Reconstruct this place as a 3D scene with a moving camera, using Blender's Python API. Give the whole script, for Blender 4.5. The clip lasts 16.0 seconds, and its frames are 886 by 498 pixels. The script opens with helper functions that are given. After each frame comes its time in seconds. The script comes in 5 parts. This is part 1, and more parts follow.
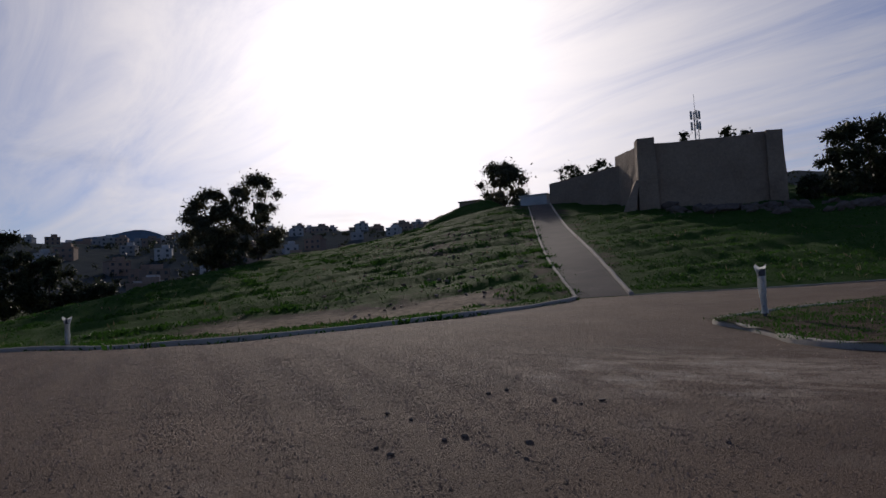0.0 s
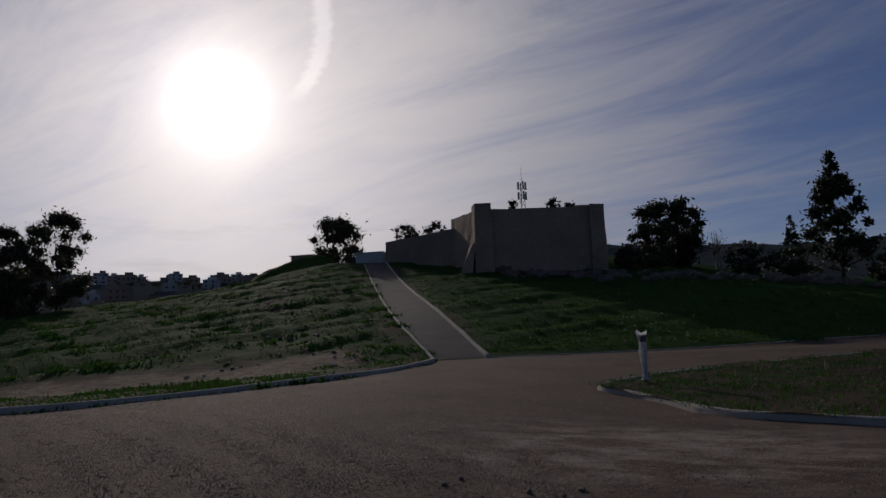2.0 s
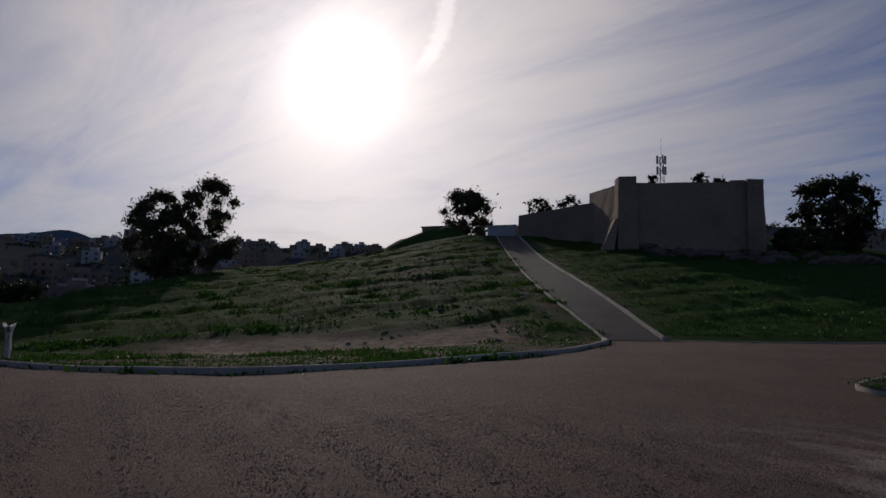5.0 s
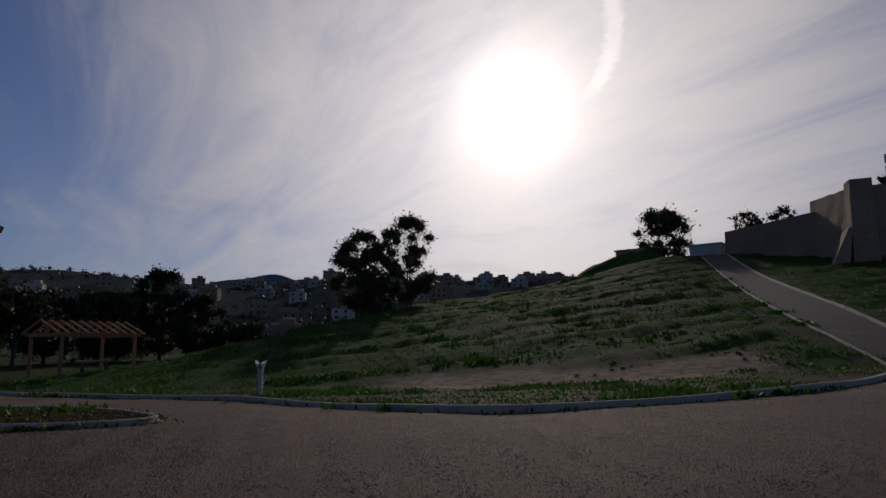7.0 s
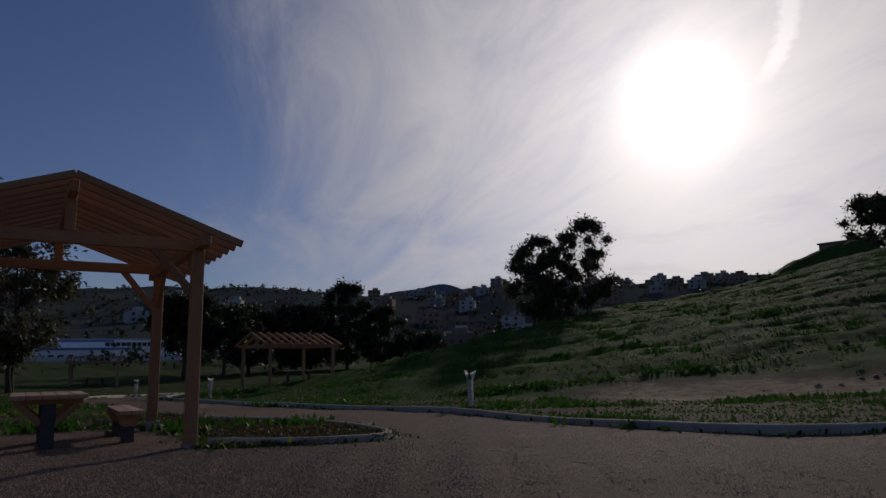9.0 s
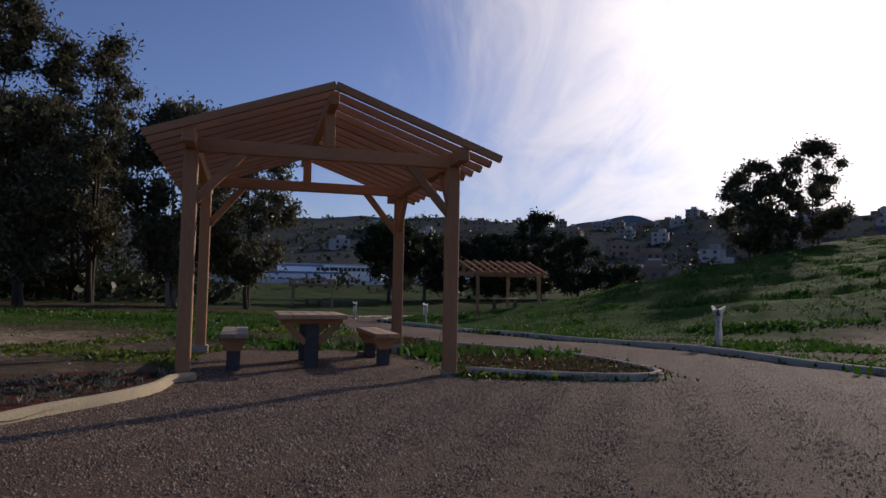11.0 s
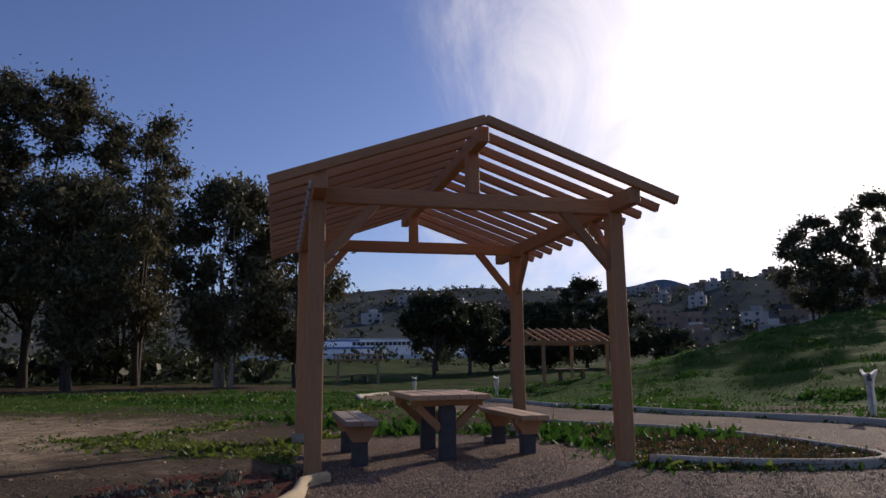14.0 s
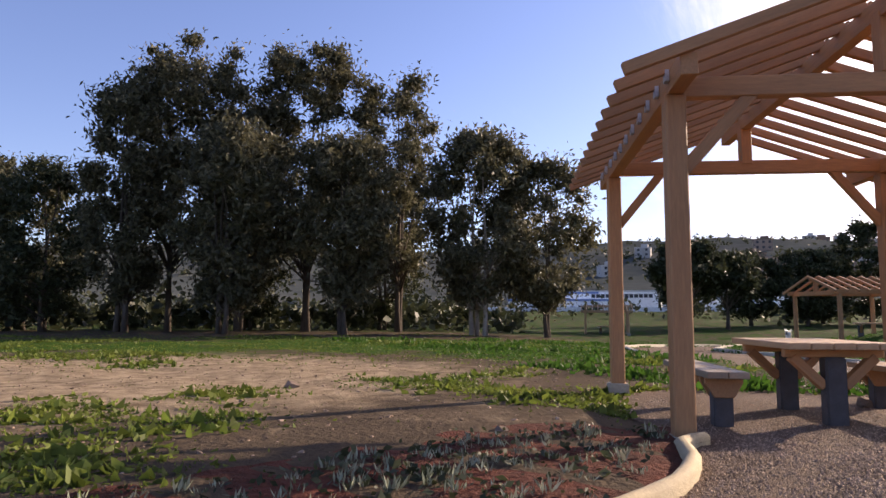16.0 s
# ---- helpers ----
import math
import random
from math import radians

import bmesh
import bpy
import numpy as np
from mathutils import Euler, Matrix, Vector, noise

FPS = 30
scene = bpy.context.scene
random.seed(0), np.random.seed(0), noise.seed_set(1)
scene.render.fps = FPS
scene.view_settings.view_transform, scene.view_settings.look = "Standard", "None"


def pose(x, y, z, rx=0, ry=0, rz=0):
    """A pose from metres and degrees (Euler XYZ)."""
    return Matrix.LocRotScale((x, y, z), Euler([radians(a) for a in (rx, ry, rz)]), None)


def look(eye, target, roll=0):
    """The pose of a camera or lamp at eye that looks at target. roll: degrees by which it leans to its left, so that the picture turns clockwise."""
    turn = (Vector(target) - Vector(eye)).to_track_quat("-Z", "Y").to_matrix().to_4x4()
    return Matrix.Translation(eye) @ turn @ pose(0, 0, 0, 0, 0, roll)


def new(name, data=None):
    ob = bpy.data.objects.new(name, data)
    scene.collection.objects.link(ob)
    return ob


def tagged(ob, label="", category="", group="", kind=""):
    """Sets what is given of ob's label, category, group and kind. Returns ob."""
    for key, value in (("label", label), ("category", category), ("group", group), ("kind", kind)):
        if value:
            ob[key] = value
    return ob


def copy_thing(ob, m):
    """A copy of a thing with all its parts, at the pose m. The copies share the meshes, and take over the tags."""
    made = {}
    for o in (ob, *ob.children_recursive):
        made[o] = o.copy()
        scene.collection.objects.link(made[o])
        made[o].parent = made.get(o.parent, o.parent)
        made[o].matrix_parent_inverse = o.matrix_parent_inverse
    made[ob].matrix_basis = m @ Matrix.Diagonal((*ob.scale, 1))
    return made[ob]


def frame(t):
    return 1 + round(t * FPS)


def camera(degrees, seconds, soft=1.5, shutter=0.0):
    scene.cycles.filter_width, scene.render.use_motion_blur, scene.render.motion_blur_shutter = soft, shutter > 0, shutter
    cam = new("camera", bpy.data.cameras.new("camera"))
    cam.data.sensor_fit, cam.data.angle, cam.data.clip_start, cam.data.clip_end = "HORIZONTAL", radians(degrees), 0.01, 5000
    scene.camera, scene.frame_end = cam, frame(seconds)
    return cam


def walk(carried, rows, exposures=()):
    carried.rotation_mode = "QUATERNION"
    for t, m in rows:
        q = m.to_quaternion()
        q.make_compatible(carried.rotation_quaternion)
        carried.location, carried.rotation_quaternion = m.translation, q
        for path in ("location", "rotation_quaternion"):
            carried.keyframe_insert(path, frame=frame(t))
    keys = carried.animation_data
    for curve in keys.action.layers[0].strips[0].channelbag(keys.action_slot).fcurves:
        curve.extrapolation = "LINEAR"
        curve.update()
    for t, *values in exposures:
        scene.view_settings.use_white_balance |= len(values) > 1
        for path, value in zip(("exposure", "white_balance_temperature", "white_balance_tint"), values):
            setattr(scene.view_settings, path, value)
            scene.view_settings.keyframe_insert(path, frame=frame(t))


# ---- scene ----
cam = camera(65.9, 16.0)
PATH = [
    (0, (7.635, -0.751, 0.996), (6.746, 1.036, 1.136), -3.1),
    (0.5, (7.179, -0.521, 0.962), (6.552, 1.364, 1.193), -3.3),
    (1, (6.76, -0.415, 0.984), (6.27, 1.502, 1.274), -4.3),
    (1.5, (6.29, -0.219, 1.031), (5.869, 1.722, 1.263), -3.0),
    (2, (5.835, 0.11, 1.13), (5.442, 2.05, 1.415), -2.2),
    (2.5, (5.455, 0.383, 1.051), (4.993, 2.308, 1.335), -1.7),
    (3, (5.026, 0.556, 1.083), (4.599, 2.499, 1.293), -2.0),
    (3.5, (4.555, 0.686, 0.996), (4.001, 2.598, 1.186), -0.5),
    (3.7, (4.408, 0.78, 1.039), (3.79, 2.676, 1.189), 1.5),
    (5.8, (2.638, 1.394, 1.254), (1.831, 3.207, 1.504), 0.3),
    (6, (2.42, 1.466, 1.278), (1.582, 3.27, 1.484), 0.2),
    (6.5, (1.812, 1.612, 1.207), (0.862, 3.367, 1.35), -1.8),
    (7, (1.326, 1.68, 1.205), (0.155, 3.273, 1.505), -0.4),
    (7.5, (0.962, 1.726, 1.216), (-0.342, 3.225, 1.449), -2.1),
    (8, (0.598, 1.837, 1.262), (-0.717, 3.336, 1.405), -4.2),
    (8.5, (0.028, 1.792, 1.201), (-1.342, 3.24, 1.36), -3.1),
    (9, (-0.392, 1.726, 1.281), (-1.907, 2.99, 1.606), -0.9),
    (9.5, (-0.843, 1.615, 1.268), (-2.512, 2.704, 1.435), -0.7),
    (10, (-1.316, 1.513, 1.26), (-3.055, 2.491, 1.394), -3.0),
    (10.2, (-1.515, 1.505, 1.26), (-3.276, 2.444, 1.399), -2.1),
    (12.3, (-2.925, 0.909, 1.251), (-4.77, 1.674, 1.344), 2.2),
    (12.5, (-3.055, 0.852, 1.238), (-4.883, 1.66, 1.311), 2.3),
    (13, (-3.436, 0.703, 1.259), (-5.216, 1.613, 1.315), -0.0),
    (13.5, (-3.985, 0.639, 1.235), (-5.76, 1.517, 1.513), 1.2),
    (14, (-4.356, 0.455, 1.26), (-6.185, 1.194, 1.591), -0.7),
    (14.5, (-4.764, 0.264, 1.175), (-6.646, 0.91, 1.378), 0.8),
    (15, (-5.222, 0.102, 1.14), (-7.148, 0.577, 1.395), -0.4),
    (15.5, (-5.704, -0.091, 1.15), (-7.646, 0.32, 1.395), 0.8),
    (16, (-6.046, -0.414, 1.102), (-8.034, -0.322, 1.301), 0.2),
]
EXPOSURES = [(0, -1.38, 6600, 17), (0.5, -1.75, 6600, 17), (1.0, -2.1, 6600, 17), (3.5, -2.15, 6600, 17), (6.0, -1.9, 6700, 17), (7.5, -2.05, 6700, 16), (8.5, -1.98, 6650, 16), (9.0, -2.02, 6600, 16), (9.5, -1.9, 6600, 16), (10.2, -1.33, 6600, 17), (11.2, -0.8, 6800, 19), (12.3, -0.1, 6800, 19), (14, -0.6, 6900, 19), (15, -0.05, 7500, 22), (16, 0.7, 8100, 23)]
walk(cam, [(t, look(eye, target, roll)) for t, eye, target, roll in PATH], EXPOSURES)

# ---- world, sun, exposure ----
SUN_AZ, SUN_EL = radians(-30.0), radians(20.0)
SUN_DIR = Vector((math.sin(SUN_AZ) * math.cos(SUN_EL), math.cos(SUN_AZ) * math.cos(SUN_EL), math.sin(SUN_EL)))


def make_world():
    w = bpy.data.worlds.new("world")
    w.use_nodes = True
    nt = w.node_tree
    nt.nodes.clear()
    N, L = nt.nodes.new, nt.links.new

    def math_node(op, a, b=None, clamp=False):
        n = N("ShaderNodeMath")
        n.operation, n.use_clamp = op, clamp
        for i, v in enumerate((a, b)):
            if v is None:
                continue
            if isinstance(v, (int, float)):
                n.inputs[i].default_value = v
            else:
                L(v, n.inputs[i])
        return n.outputs[0]

    sky = N("ShaderNodeTexSky")
    sky.sky_type, sky.sun_disc = "NISHITA", False
    sky.sun_elevation, sky.sun_rotation = SUN_EL, SUN_AZ
    sky.air_density, sky.dust_density, sky.ozone_density = 1.0, 0.6, 2.0
    tc = N("ShaderNodeTexCoord")
    norm = N("ShaderNodeVectorMath")
    norm.operation = "NORMALIZE"
    L(tc.outputs["Generated"], norm.inputs[0])
    dot = N("ShaderNodeVectorMath")
    dot.operation = "DOT_PRODUCT"
    L(norm.outputs[0], dot.inputs[0])
    dot.inputs[1].default_value = SUN_DIR
    d = math_node("MAXIMUM", dot.outputs["Value"], 0.0)
    # cirrus: the direction laid out on a plane overhead, stretched along one way
    sep = N("ShaderNodeSeparateXYZ")
    L(norm.outputs[0], sep.inputs[0])
    zz = math_node("ADD", math_node("MAXIMUM", sep.outputs[2], 0.0), 0.12)
    comb = N("ShaderNodeCombineXYZ")
    L(math_node("DIVIDE", sep.outputs[0], zz), comb.inputs[0])
    L(math_node("DIVIDE", sep.outputs[1], zz), comb.inputs[1])
    mp = N("ShaderNodeMapping")
    mp.vector_type = "TEXTURE"
    mp.inputs["Rotation"].default_value = (0, 0, radians(-26))
    mp.inputs["Scale"].default_value = (3.0, 0.9, 1)
    L(comb.outputs[0], mp.inputs[0])
    n1 = N("ShaderNodeTexNoise")
    n1.inputs["Scale"].default_value, n1.inputs["Detail"].default_value = 2.1, 10
    n1.inputs["Roughness"].default_value, n1.inputs["Distortion"].default_value = 0.66, 0.9
    L(mp.outputs[0], n1.inputs["Vector"])
    n2 = N("ShaderNodeTexNoise")
    n2.inputs["Scale"].default_value, n2.inputs["Detail"].default_value = 0.55, 4
    L(comb.outputs[0], n2.inputs["Vector"])
    cl = math_node("ADD", math_node("MULTIPLY", n1.outputs[0], 1.15), math_node("MULTIPLY", n2.outputs[0], 0.55))
    cl = math_node("SUBTRACT", cl, 0.93)
    # the veil is thicker on the side of the fort than over the grove
    side = N("ShaderNodeVectorMath")
    side.operation = "DOT_PRODUCT"
    L(norm.outputs[0], side.inputs[0])
    side.inputs[1].default_value = (0.866, 0.5, 0.0)
    cl = math_node("ADD", cl, math_node("MINIMUM", math_node("MULTIPLY", side.outputs["Value"], 0.25), 0.12))
    near_sun = math_node("POWER", d, 3.3)
    cl = math_node("ADD", cl, math_node("MULTIPLY", near_sun, 0.92))
    low = math_node("SUBTRACT", 1.0, math_node("MULTIPLY", math_node("MAXIMUM", sep.outputs[2], 0.0), 3.2), True)
    cl = math_node("ADD", cl, math_node("MULTIPLY", low, 0.12))
    ramp = N("ShaderNodeValToRGB")
    ramp.color_ramp.elements[0].position, ramp.color_ramp.elements[1].position = 0.10, 1.0
    ramp.color_ramp.interpolation = "EASE"
    L(cl, ramp.inputs[0])
    # cloud brightness grows towards the sun (forward scattering in thin ice cloud)
    bright = math_node("ADD", math_node("ADD", CLOUD_BASE, math_node("MULTIPLY", math_node("POWER", d, 9.0), CLOUD_SUN)),
                       math_node("MULTIPLY", math_node("POWER", d, 60.0), CLOUD_CORE))
    # small grey cloudlets low over the horizon
    flat = N("ShaderNodeVectorMath")
    flat.operation = "MULTIPLY"
    L(norm.outputs[0], flat.inputs[0])
    flat.inputs[1].default_value = (3.0, 3.0, 17.0)
    n3 = N("ShaderNodeTexNoise")
    n3.inputs["Scale"].default_value, n3.inputs["Detail"].default_value, n3.inputs["Roughness"].default_value = 1.5, 7, 0.6
    L(flat.outputs[0], n3.inputs["Vector"])
    grey = math_node("MULTIPLY", math_node("MULTIPLY", math_node("SUBTRACT", n3.outputs[0], 0.53), 6.0, True), math_node("MULTIPLY", low, 0.42))
    bright = math_node("MULTIPLY", bright, math_node("SUBTRACT", 1.0, grey))
    # an old curved vapour trail, rippled at its edges
    tu = math_node("ADD", math_node("MULTIPLY", math_node("ADD", comb.inputs[0].links[0].from_socket, 0.663), -0.539),
                   math_node("MULTIPLY", math_node("SUBTRACT", comb.inputs[1].links[0].from_socket, 1.651), 0.842))
    tv = math_node("ADD", math_node("MULTIPLY", math_node("ADD", comb.inputs[0].links[0].from_socket, 0.663), 0.842),
                   math_node("MULTIPLY", math_node("SUBTRACT", comb.inputs[1].links[0].from_socket, 1.651), 0.539))
    n4 = N("ShaderNodeTexNoise")
    n4.inputs["Scale"].default_value, n4.inputs["Detail"].default_value = 34.0, 4
    L(comb.outputs[0], n4.inputs["Vector"])
    off_line = math_node("ADD", math_node("ADD", tv, math_node("MULTIPLY", math_node("MULTIPLY", tu, tu), 0.5)),
                         math_node("MULTIPLY", math_node("SUBTRACT", n4.outputs[0], 0.5), 0.03))
    trail = math_node("SUBTRACT", 1.6, math_node("DIVIDE", math_node("ABSOLUTE", off_line), 0.019), True)
    ends = math_node("MULTIPLY", math_node("MULTIPLY", math_node("ADD", tu, 0.75), 3.0, True), math_node("MULTIPLY", math_node("SUBTRACT", 0.24, tu), 7.0, True))
    trail = math_node("MULTIPLY", trail, ends)
    tint = N("ShaderNodeMix")
    tint.data_type = "RGBA"
    tint.inputs[6].default_value, tint.inputs[7].default_value = (0.80, 0.87, 1.0, 1), (1.0, 0.96, 0.90, 1)
    L(math_node("POWER", d, 4.0), tint.inputs[0])
    cloud = N("ShaderNodeVectorMath")
    cloud.operation = "SCALE"
    L(tint.outputs[2], cloud.inputs[0])
    L(bright, cloud.inputs[3])
    skys = N("ShaderNodeVectorMath")
    skys.operation = "MULTIPLY"
    L(sky.outputs[0], skys.inputs[0])
    skys.inputs[1].default_value = SKY_TINT
    mix = N("ShaderNodeMix")
    mix.data_type = "RGBA"
    L(math_node("MULTIPLY", ramp.outputs[0], 0.85), mix.inputs[0])
    L(skys.outputs[0], mix.inputs[6])
    L(cloud.outputs[0], mix.inputs[7])
    # the aureole round the sun in the haze
    au = math_node("ADD", math_node("MULTIPLY", math_node("POWER", d, 1700.0), AUREOLE[0]),
                   math_node("ADD", math_node("MULTIPLY", math_node("POWER", d, 320.0), AUREOLE[1]),
                             math_node("MULTIPLY", math_node("POWER", d, 22.0), AUREOLE[2])))
    au = math_node("ADD", au, math_node("MULTIPLY", trail, 4.5))
    glow = N("ShaderNodeVectorMath")
    glow.operation = "SCALE"
    glow.inputs[0].default_value = (1.0, 0.97, 0.92)
    L(au, glow.inputs[3])
    add = N("ShaderNodeVectorMath")
    add.operation = "ADD"
    L(mix.outputs[2], add.inputs[0])
    L(glow.outputs[0], add.inputs[1])
    bg = N("ShaderNodeBackground")
    bg.inputs[1].default_value = SKY_STRENGTH
    L(add.outputs[0], bg.inputs[0])
    out = N("ShaderNodeOutputWorld")
    L(bg.outputs[0], out.inputs[0])
    scene.world = w


SKY_STRENGTH = 0.15
SKY_TINT = (0.66, 0.76, 1.08)
CLOUD_BASE, CLOUD_SUN, CLOUD_CORE = 7.6, 11.5, 5.0
AUREOLE = (70.0, 13.0, 3.6)
make_world()
sun = new("sun", bpy.data.lights.new("sun", "SUN"))
sun.data.energy, sun.data.angle, sun.data.color = 5.0, radians(0.6), (1.0, 0.93, 0.82)
sun.matrix_world = look((0, 0, 60), Vector((0, 0, 60)) - SUN_DIR)


# ---- materials ----
def mat(name, base, rough=0.85, var=None, scale=3.0, bump=0.3, bump_scale=30.0, metal=0.0, coords="Object", stretch=(1, 1, 1),
        island=0.0, obj_random=0.0, spots=None, translucent=0.0, detail=6, dist=0.02, spec=None):
    """A two-scale procedural surface. var: second colour; spots: (colour, scale, low, high)."""
    m = bpy.data.materials.new(name)
    m.use_nodes = True
    nt = m.node_tree
    N, L = nt.nodes.new, nt.links.new
    bsdf = nt.nodes["Principled BSDF"]
    bsdf.inputs["Roughness"].default_value, bsdf.inputs["Metallic"].default_value = rough, metal
    bsdf.inputs["Specular IOR Level"].default_value = spec if spec is not None else (0.12 if rough >= 0.88 else 0.4)
    tc = N("ShaderNodeTexCoord")
    mp = N("ShaderNodeMapping")
    mp.inputs["Scale"].default_value = stretch
    L(tc.outputs[coords], mp.inputs[0])

    def noise_tex(s, det=detail, ro=0.6):
        n = N("ShaderNodeTexNoise")
        n.inputs["Scale"].default_value, n.inputs["Detail"].default_value, n.inputs["Roughness"].default_value = s, det, ro
        L(mp.outputs[0], n.inputs["Vector"])
        return n.outputs[0]

    def ramp(src, a, b):
        r = N("ShaderNodeMapRange")
        r.inputs[1].default_value, r.inputs[2].default_value = a, b
        r.clamp = True
        L(src, r.inputs[0])
        return r.outputs[0]

    def mixc(fac, a, b, mode="MIX"):
        x = N("ShaderNodeMix")
        x.data_type, x.blend_type = "RGBA", mode
        for i, v in ((0, fac), (6, a), (7, b)):
            if isinstance(v, (int, float)):
                x.inputs[i].default_value = v
            elif isinstance(v, tuple):
                x.inputs[i].default_value = (*v[:3], 1)
            else:
                L(v, x.inputs[i])
        return x.outputs[2]

    var = var or tuple(c * 0.7 for c in base)
    col = mixc(ramp(noise_tex(scale), 0.3, 0.7), base, var)
    fine = noise_tex(bump_scale, 4, 0.7)
    col = mixc(0.5, col, mixc(ramp(fine, 0.25, 0.75), (0.55, 0.55, 0.55), (1.35, 1.35, 1.35)), "MULTIPLY")
    if spots:
        col = mixc(ramp(noise_tex(spots[1], 5, 0.65), spots[2], spots[3]), col, spots[0])
    if island or obj_random:
        src = N("ShaderNodeNewGeometry").outputs["Random Per Island"] if island else N("ShaderNodeObjectInfo").outputs["Random"]
        k = island or obj_random
        r = N("ShaderNodeMapRange")
        r.inputs[3].default_value, r.inputs[4].default_value = 1 - k, 1 + k
        L(src, r.inputs[0])
        g = N("ShaderNodeVectorMath")
        g.operation = "SCALE"
        L(col, g.inputs[0])
        L(r.outputs[0], g.inputs[3])
        col = g.outputs[0]
    L(col, bsdf.inputs["Base Color"])
    rr = N("ShaderNodeMapRange")
    rr.inputs[3].default_value, rr.inputs[4].default_value = max(0.05, rough - 0.12), min(1.0, rough + 0.12)
    L(fine, rr.inputs[0])
    L(rr.outputs[0], bsdf.inputs["Roughness"])
    if bump:
        b = N("ShaderNodeBump")
        b.inputs["Strength"].default_value, b.inputs["Distance"].default_value = bump, dist
        L(fine, b.inputs["Height"])
        L(b.outputs[0], bsdf.inputs["Normal"])
    if translucent:
        bsdf.inputs["Specular IOR Level"].default_value = 0.18
        t = N("ShaderNodeBsdfTranslucent")
        mx = N("ShaderNodeMixShader")
        mx.inputs[0].default_value = translucent
        L(col, t.inputs[0])
        L(bsdf.outputs[0], mx.inputs[1])
        L(t.outputs[0], mx.inputs[2])
        L(mx.outputs[0], nt.nodes["Material Output"].inputs[0])
    return m


def ground_material():
    """Earth with weeds: two masks in attributes say how much grass and how much bare pale dirt there is."""
    m = mat("ground", (0.062, 0.047, 0.033), 0.95, (0.105, 0.077, 0.052), 0.35, 0.7, 9.0, coords="Object", dist=0.08, spec=0.03)
    nt = m.node_tree
    N, L = nt.nodes.new, nt.links.new
    bsdf = nt.nodes["Principled BSDF"]
    earth = bsdf.inputs["Base Color"].links[0].from_socket
    tc = N("ShaderNodeTexCoord")

    def nz(s, det=6):
        n = N("ShaderNodeTexNoise")
        n.inputs["Scale"].default_value, n.inputs["Detail"].default_value, n.inputs["Roughness"].default_value = s, det, 0.65
        L(tc.outputs["Object"], n.inputs["Vector"])
        return n.outputs[0]

    def at(name):
        a = N("ShaderNodeAttribute")
        a.attribute_name = name
        return a.outputs["Fac"]

    def ma(op, a, b, clamp=False):
        n = N("ShaderNodeMath")
        n.operation, n.use_clamp = op, clamp
        for i, v in enumerate((a, b)):
            if isinstance(v, (int, float)):
                n.inputs[i].default_value = v
            else:
                L(v, n.inputs[i])
        return n.outputs[0]

    def mixc(f, a, b):
        x = N("ShaderNodeMix")
        x.data_type = "RGBA"
        for i, v in ((0, f), (6, a), (7, b)):
            if isinstance(v, tuple):
                x.inputs[i].default_value = (*v, 1)
            else:
                L(v, x.inputs[i])
        return x.outputs[2]

    def cut(mask, s, hard):
        return ma("MULTIPLY", ma("SUBTRACT", ma("ADD", mask, ma("MULTIPLY", nz(s), 0.9)), 0.95), hard, True)

    green = mixc(nz(0.22), (0.017, 0.056, 0.008), (0.036, 0.084, 0.013))
    green = mixc(ma("MULTIPLY", ma("SUBTRACT", nz(2.2), 0.45), 3.0, True), green, (0.050, 0.084, 0.019))
    pale = mixc(ma("MULTIPLY", ma("SUBTRACT", nz(2.6), 0.38), 3.5, True), (0.36, 0.275, 0.18), (0.15, 0.106, 0.066))
    col = mixc(cut(at("dirt"), 1.1, 3.0), earth, pale)
    col = mixc(cut(at("grass"), 0.9, 4.0), col, green)
    L(col, bsdf.inputs["Base Color"])
    return m


M = {}
M["ground"] = ground_material()


def gravel_material():
    """The yard: brown grit, with pale dried mud where the attribute says so."""
    m = mat("gravel", (0.168, 0.109, 0.071), 0.92, (0.097, 0.061, 0.041), 0.4, 1.0, 48.0, dist=0.03, spots=((0.19, 0.142, 0.105), 0.55, 0.60, 0.76), spec=0.22)
    nt = m.node_tree
    N, L = nt.nodes.new, nt.links.new
    bsdf = nt.nodes["Principled BSDF"]
    grit = bsdf.inputs["Base Color"].links[0].from_socket
    a = N("ShaderNodeAttribute")
    a.attribute_name = "pale"
    tc, mp, n = N("ShaderNodeTexCoord"), N("ShaderNodeMapping"), N("ShaderNodeTexNoise")
    mp.inputs["Scale"].default_value = (0.8, 1.5, 1)
    mp.inputs["Rotation"].default_value = (0, 0, 0.35)
    n.inputs["Scale"].default_value, n.inputs["Detail"].default_value, n.inputs["Roughness"].default_value = 1.3, 7, 0.7
    L(tc.outputs["Object"], mp.inputs[0])
    L(mp.outputs[0], n.inputs["Vector"])
    k = N("ShaderNodeMath")
    k.operation = "MULTIPLY_ADD"
    L(n.outputs[0], k.inputs[0])
    k.inputs[1].default_value = 4.5
    k.inputs[2].default_value = -1.95
    k.use_clamp = True
    q = N("ShaderNodeMath")
    q.operation, q.use_clamp = "MULTIPLY", True
    L(k.outputs[0], q.inputs[0])
    L(a.outputs["Fac"], q.inputs[1])
    x = N("ShaderNodeMix")
    x.data_type = "RGBA"
    L(q.outputs[0], x.inputs[0])
    L(grit, x.inputs[6])
    x.inputs[7].default_value = (0.46, 0.38, 0.29, 1)
    L(x.outputs[2], bsdf.inputs["Base Color"])
    return m


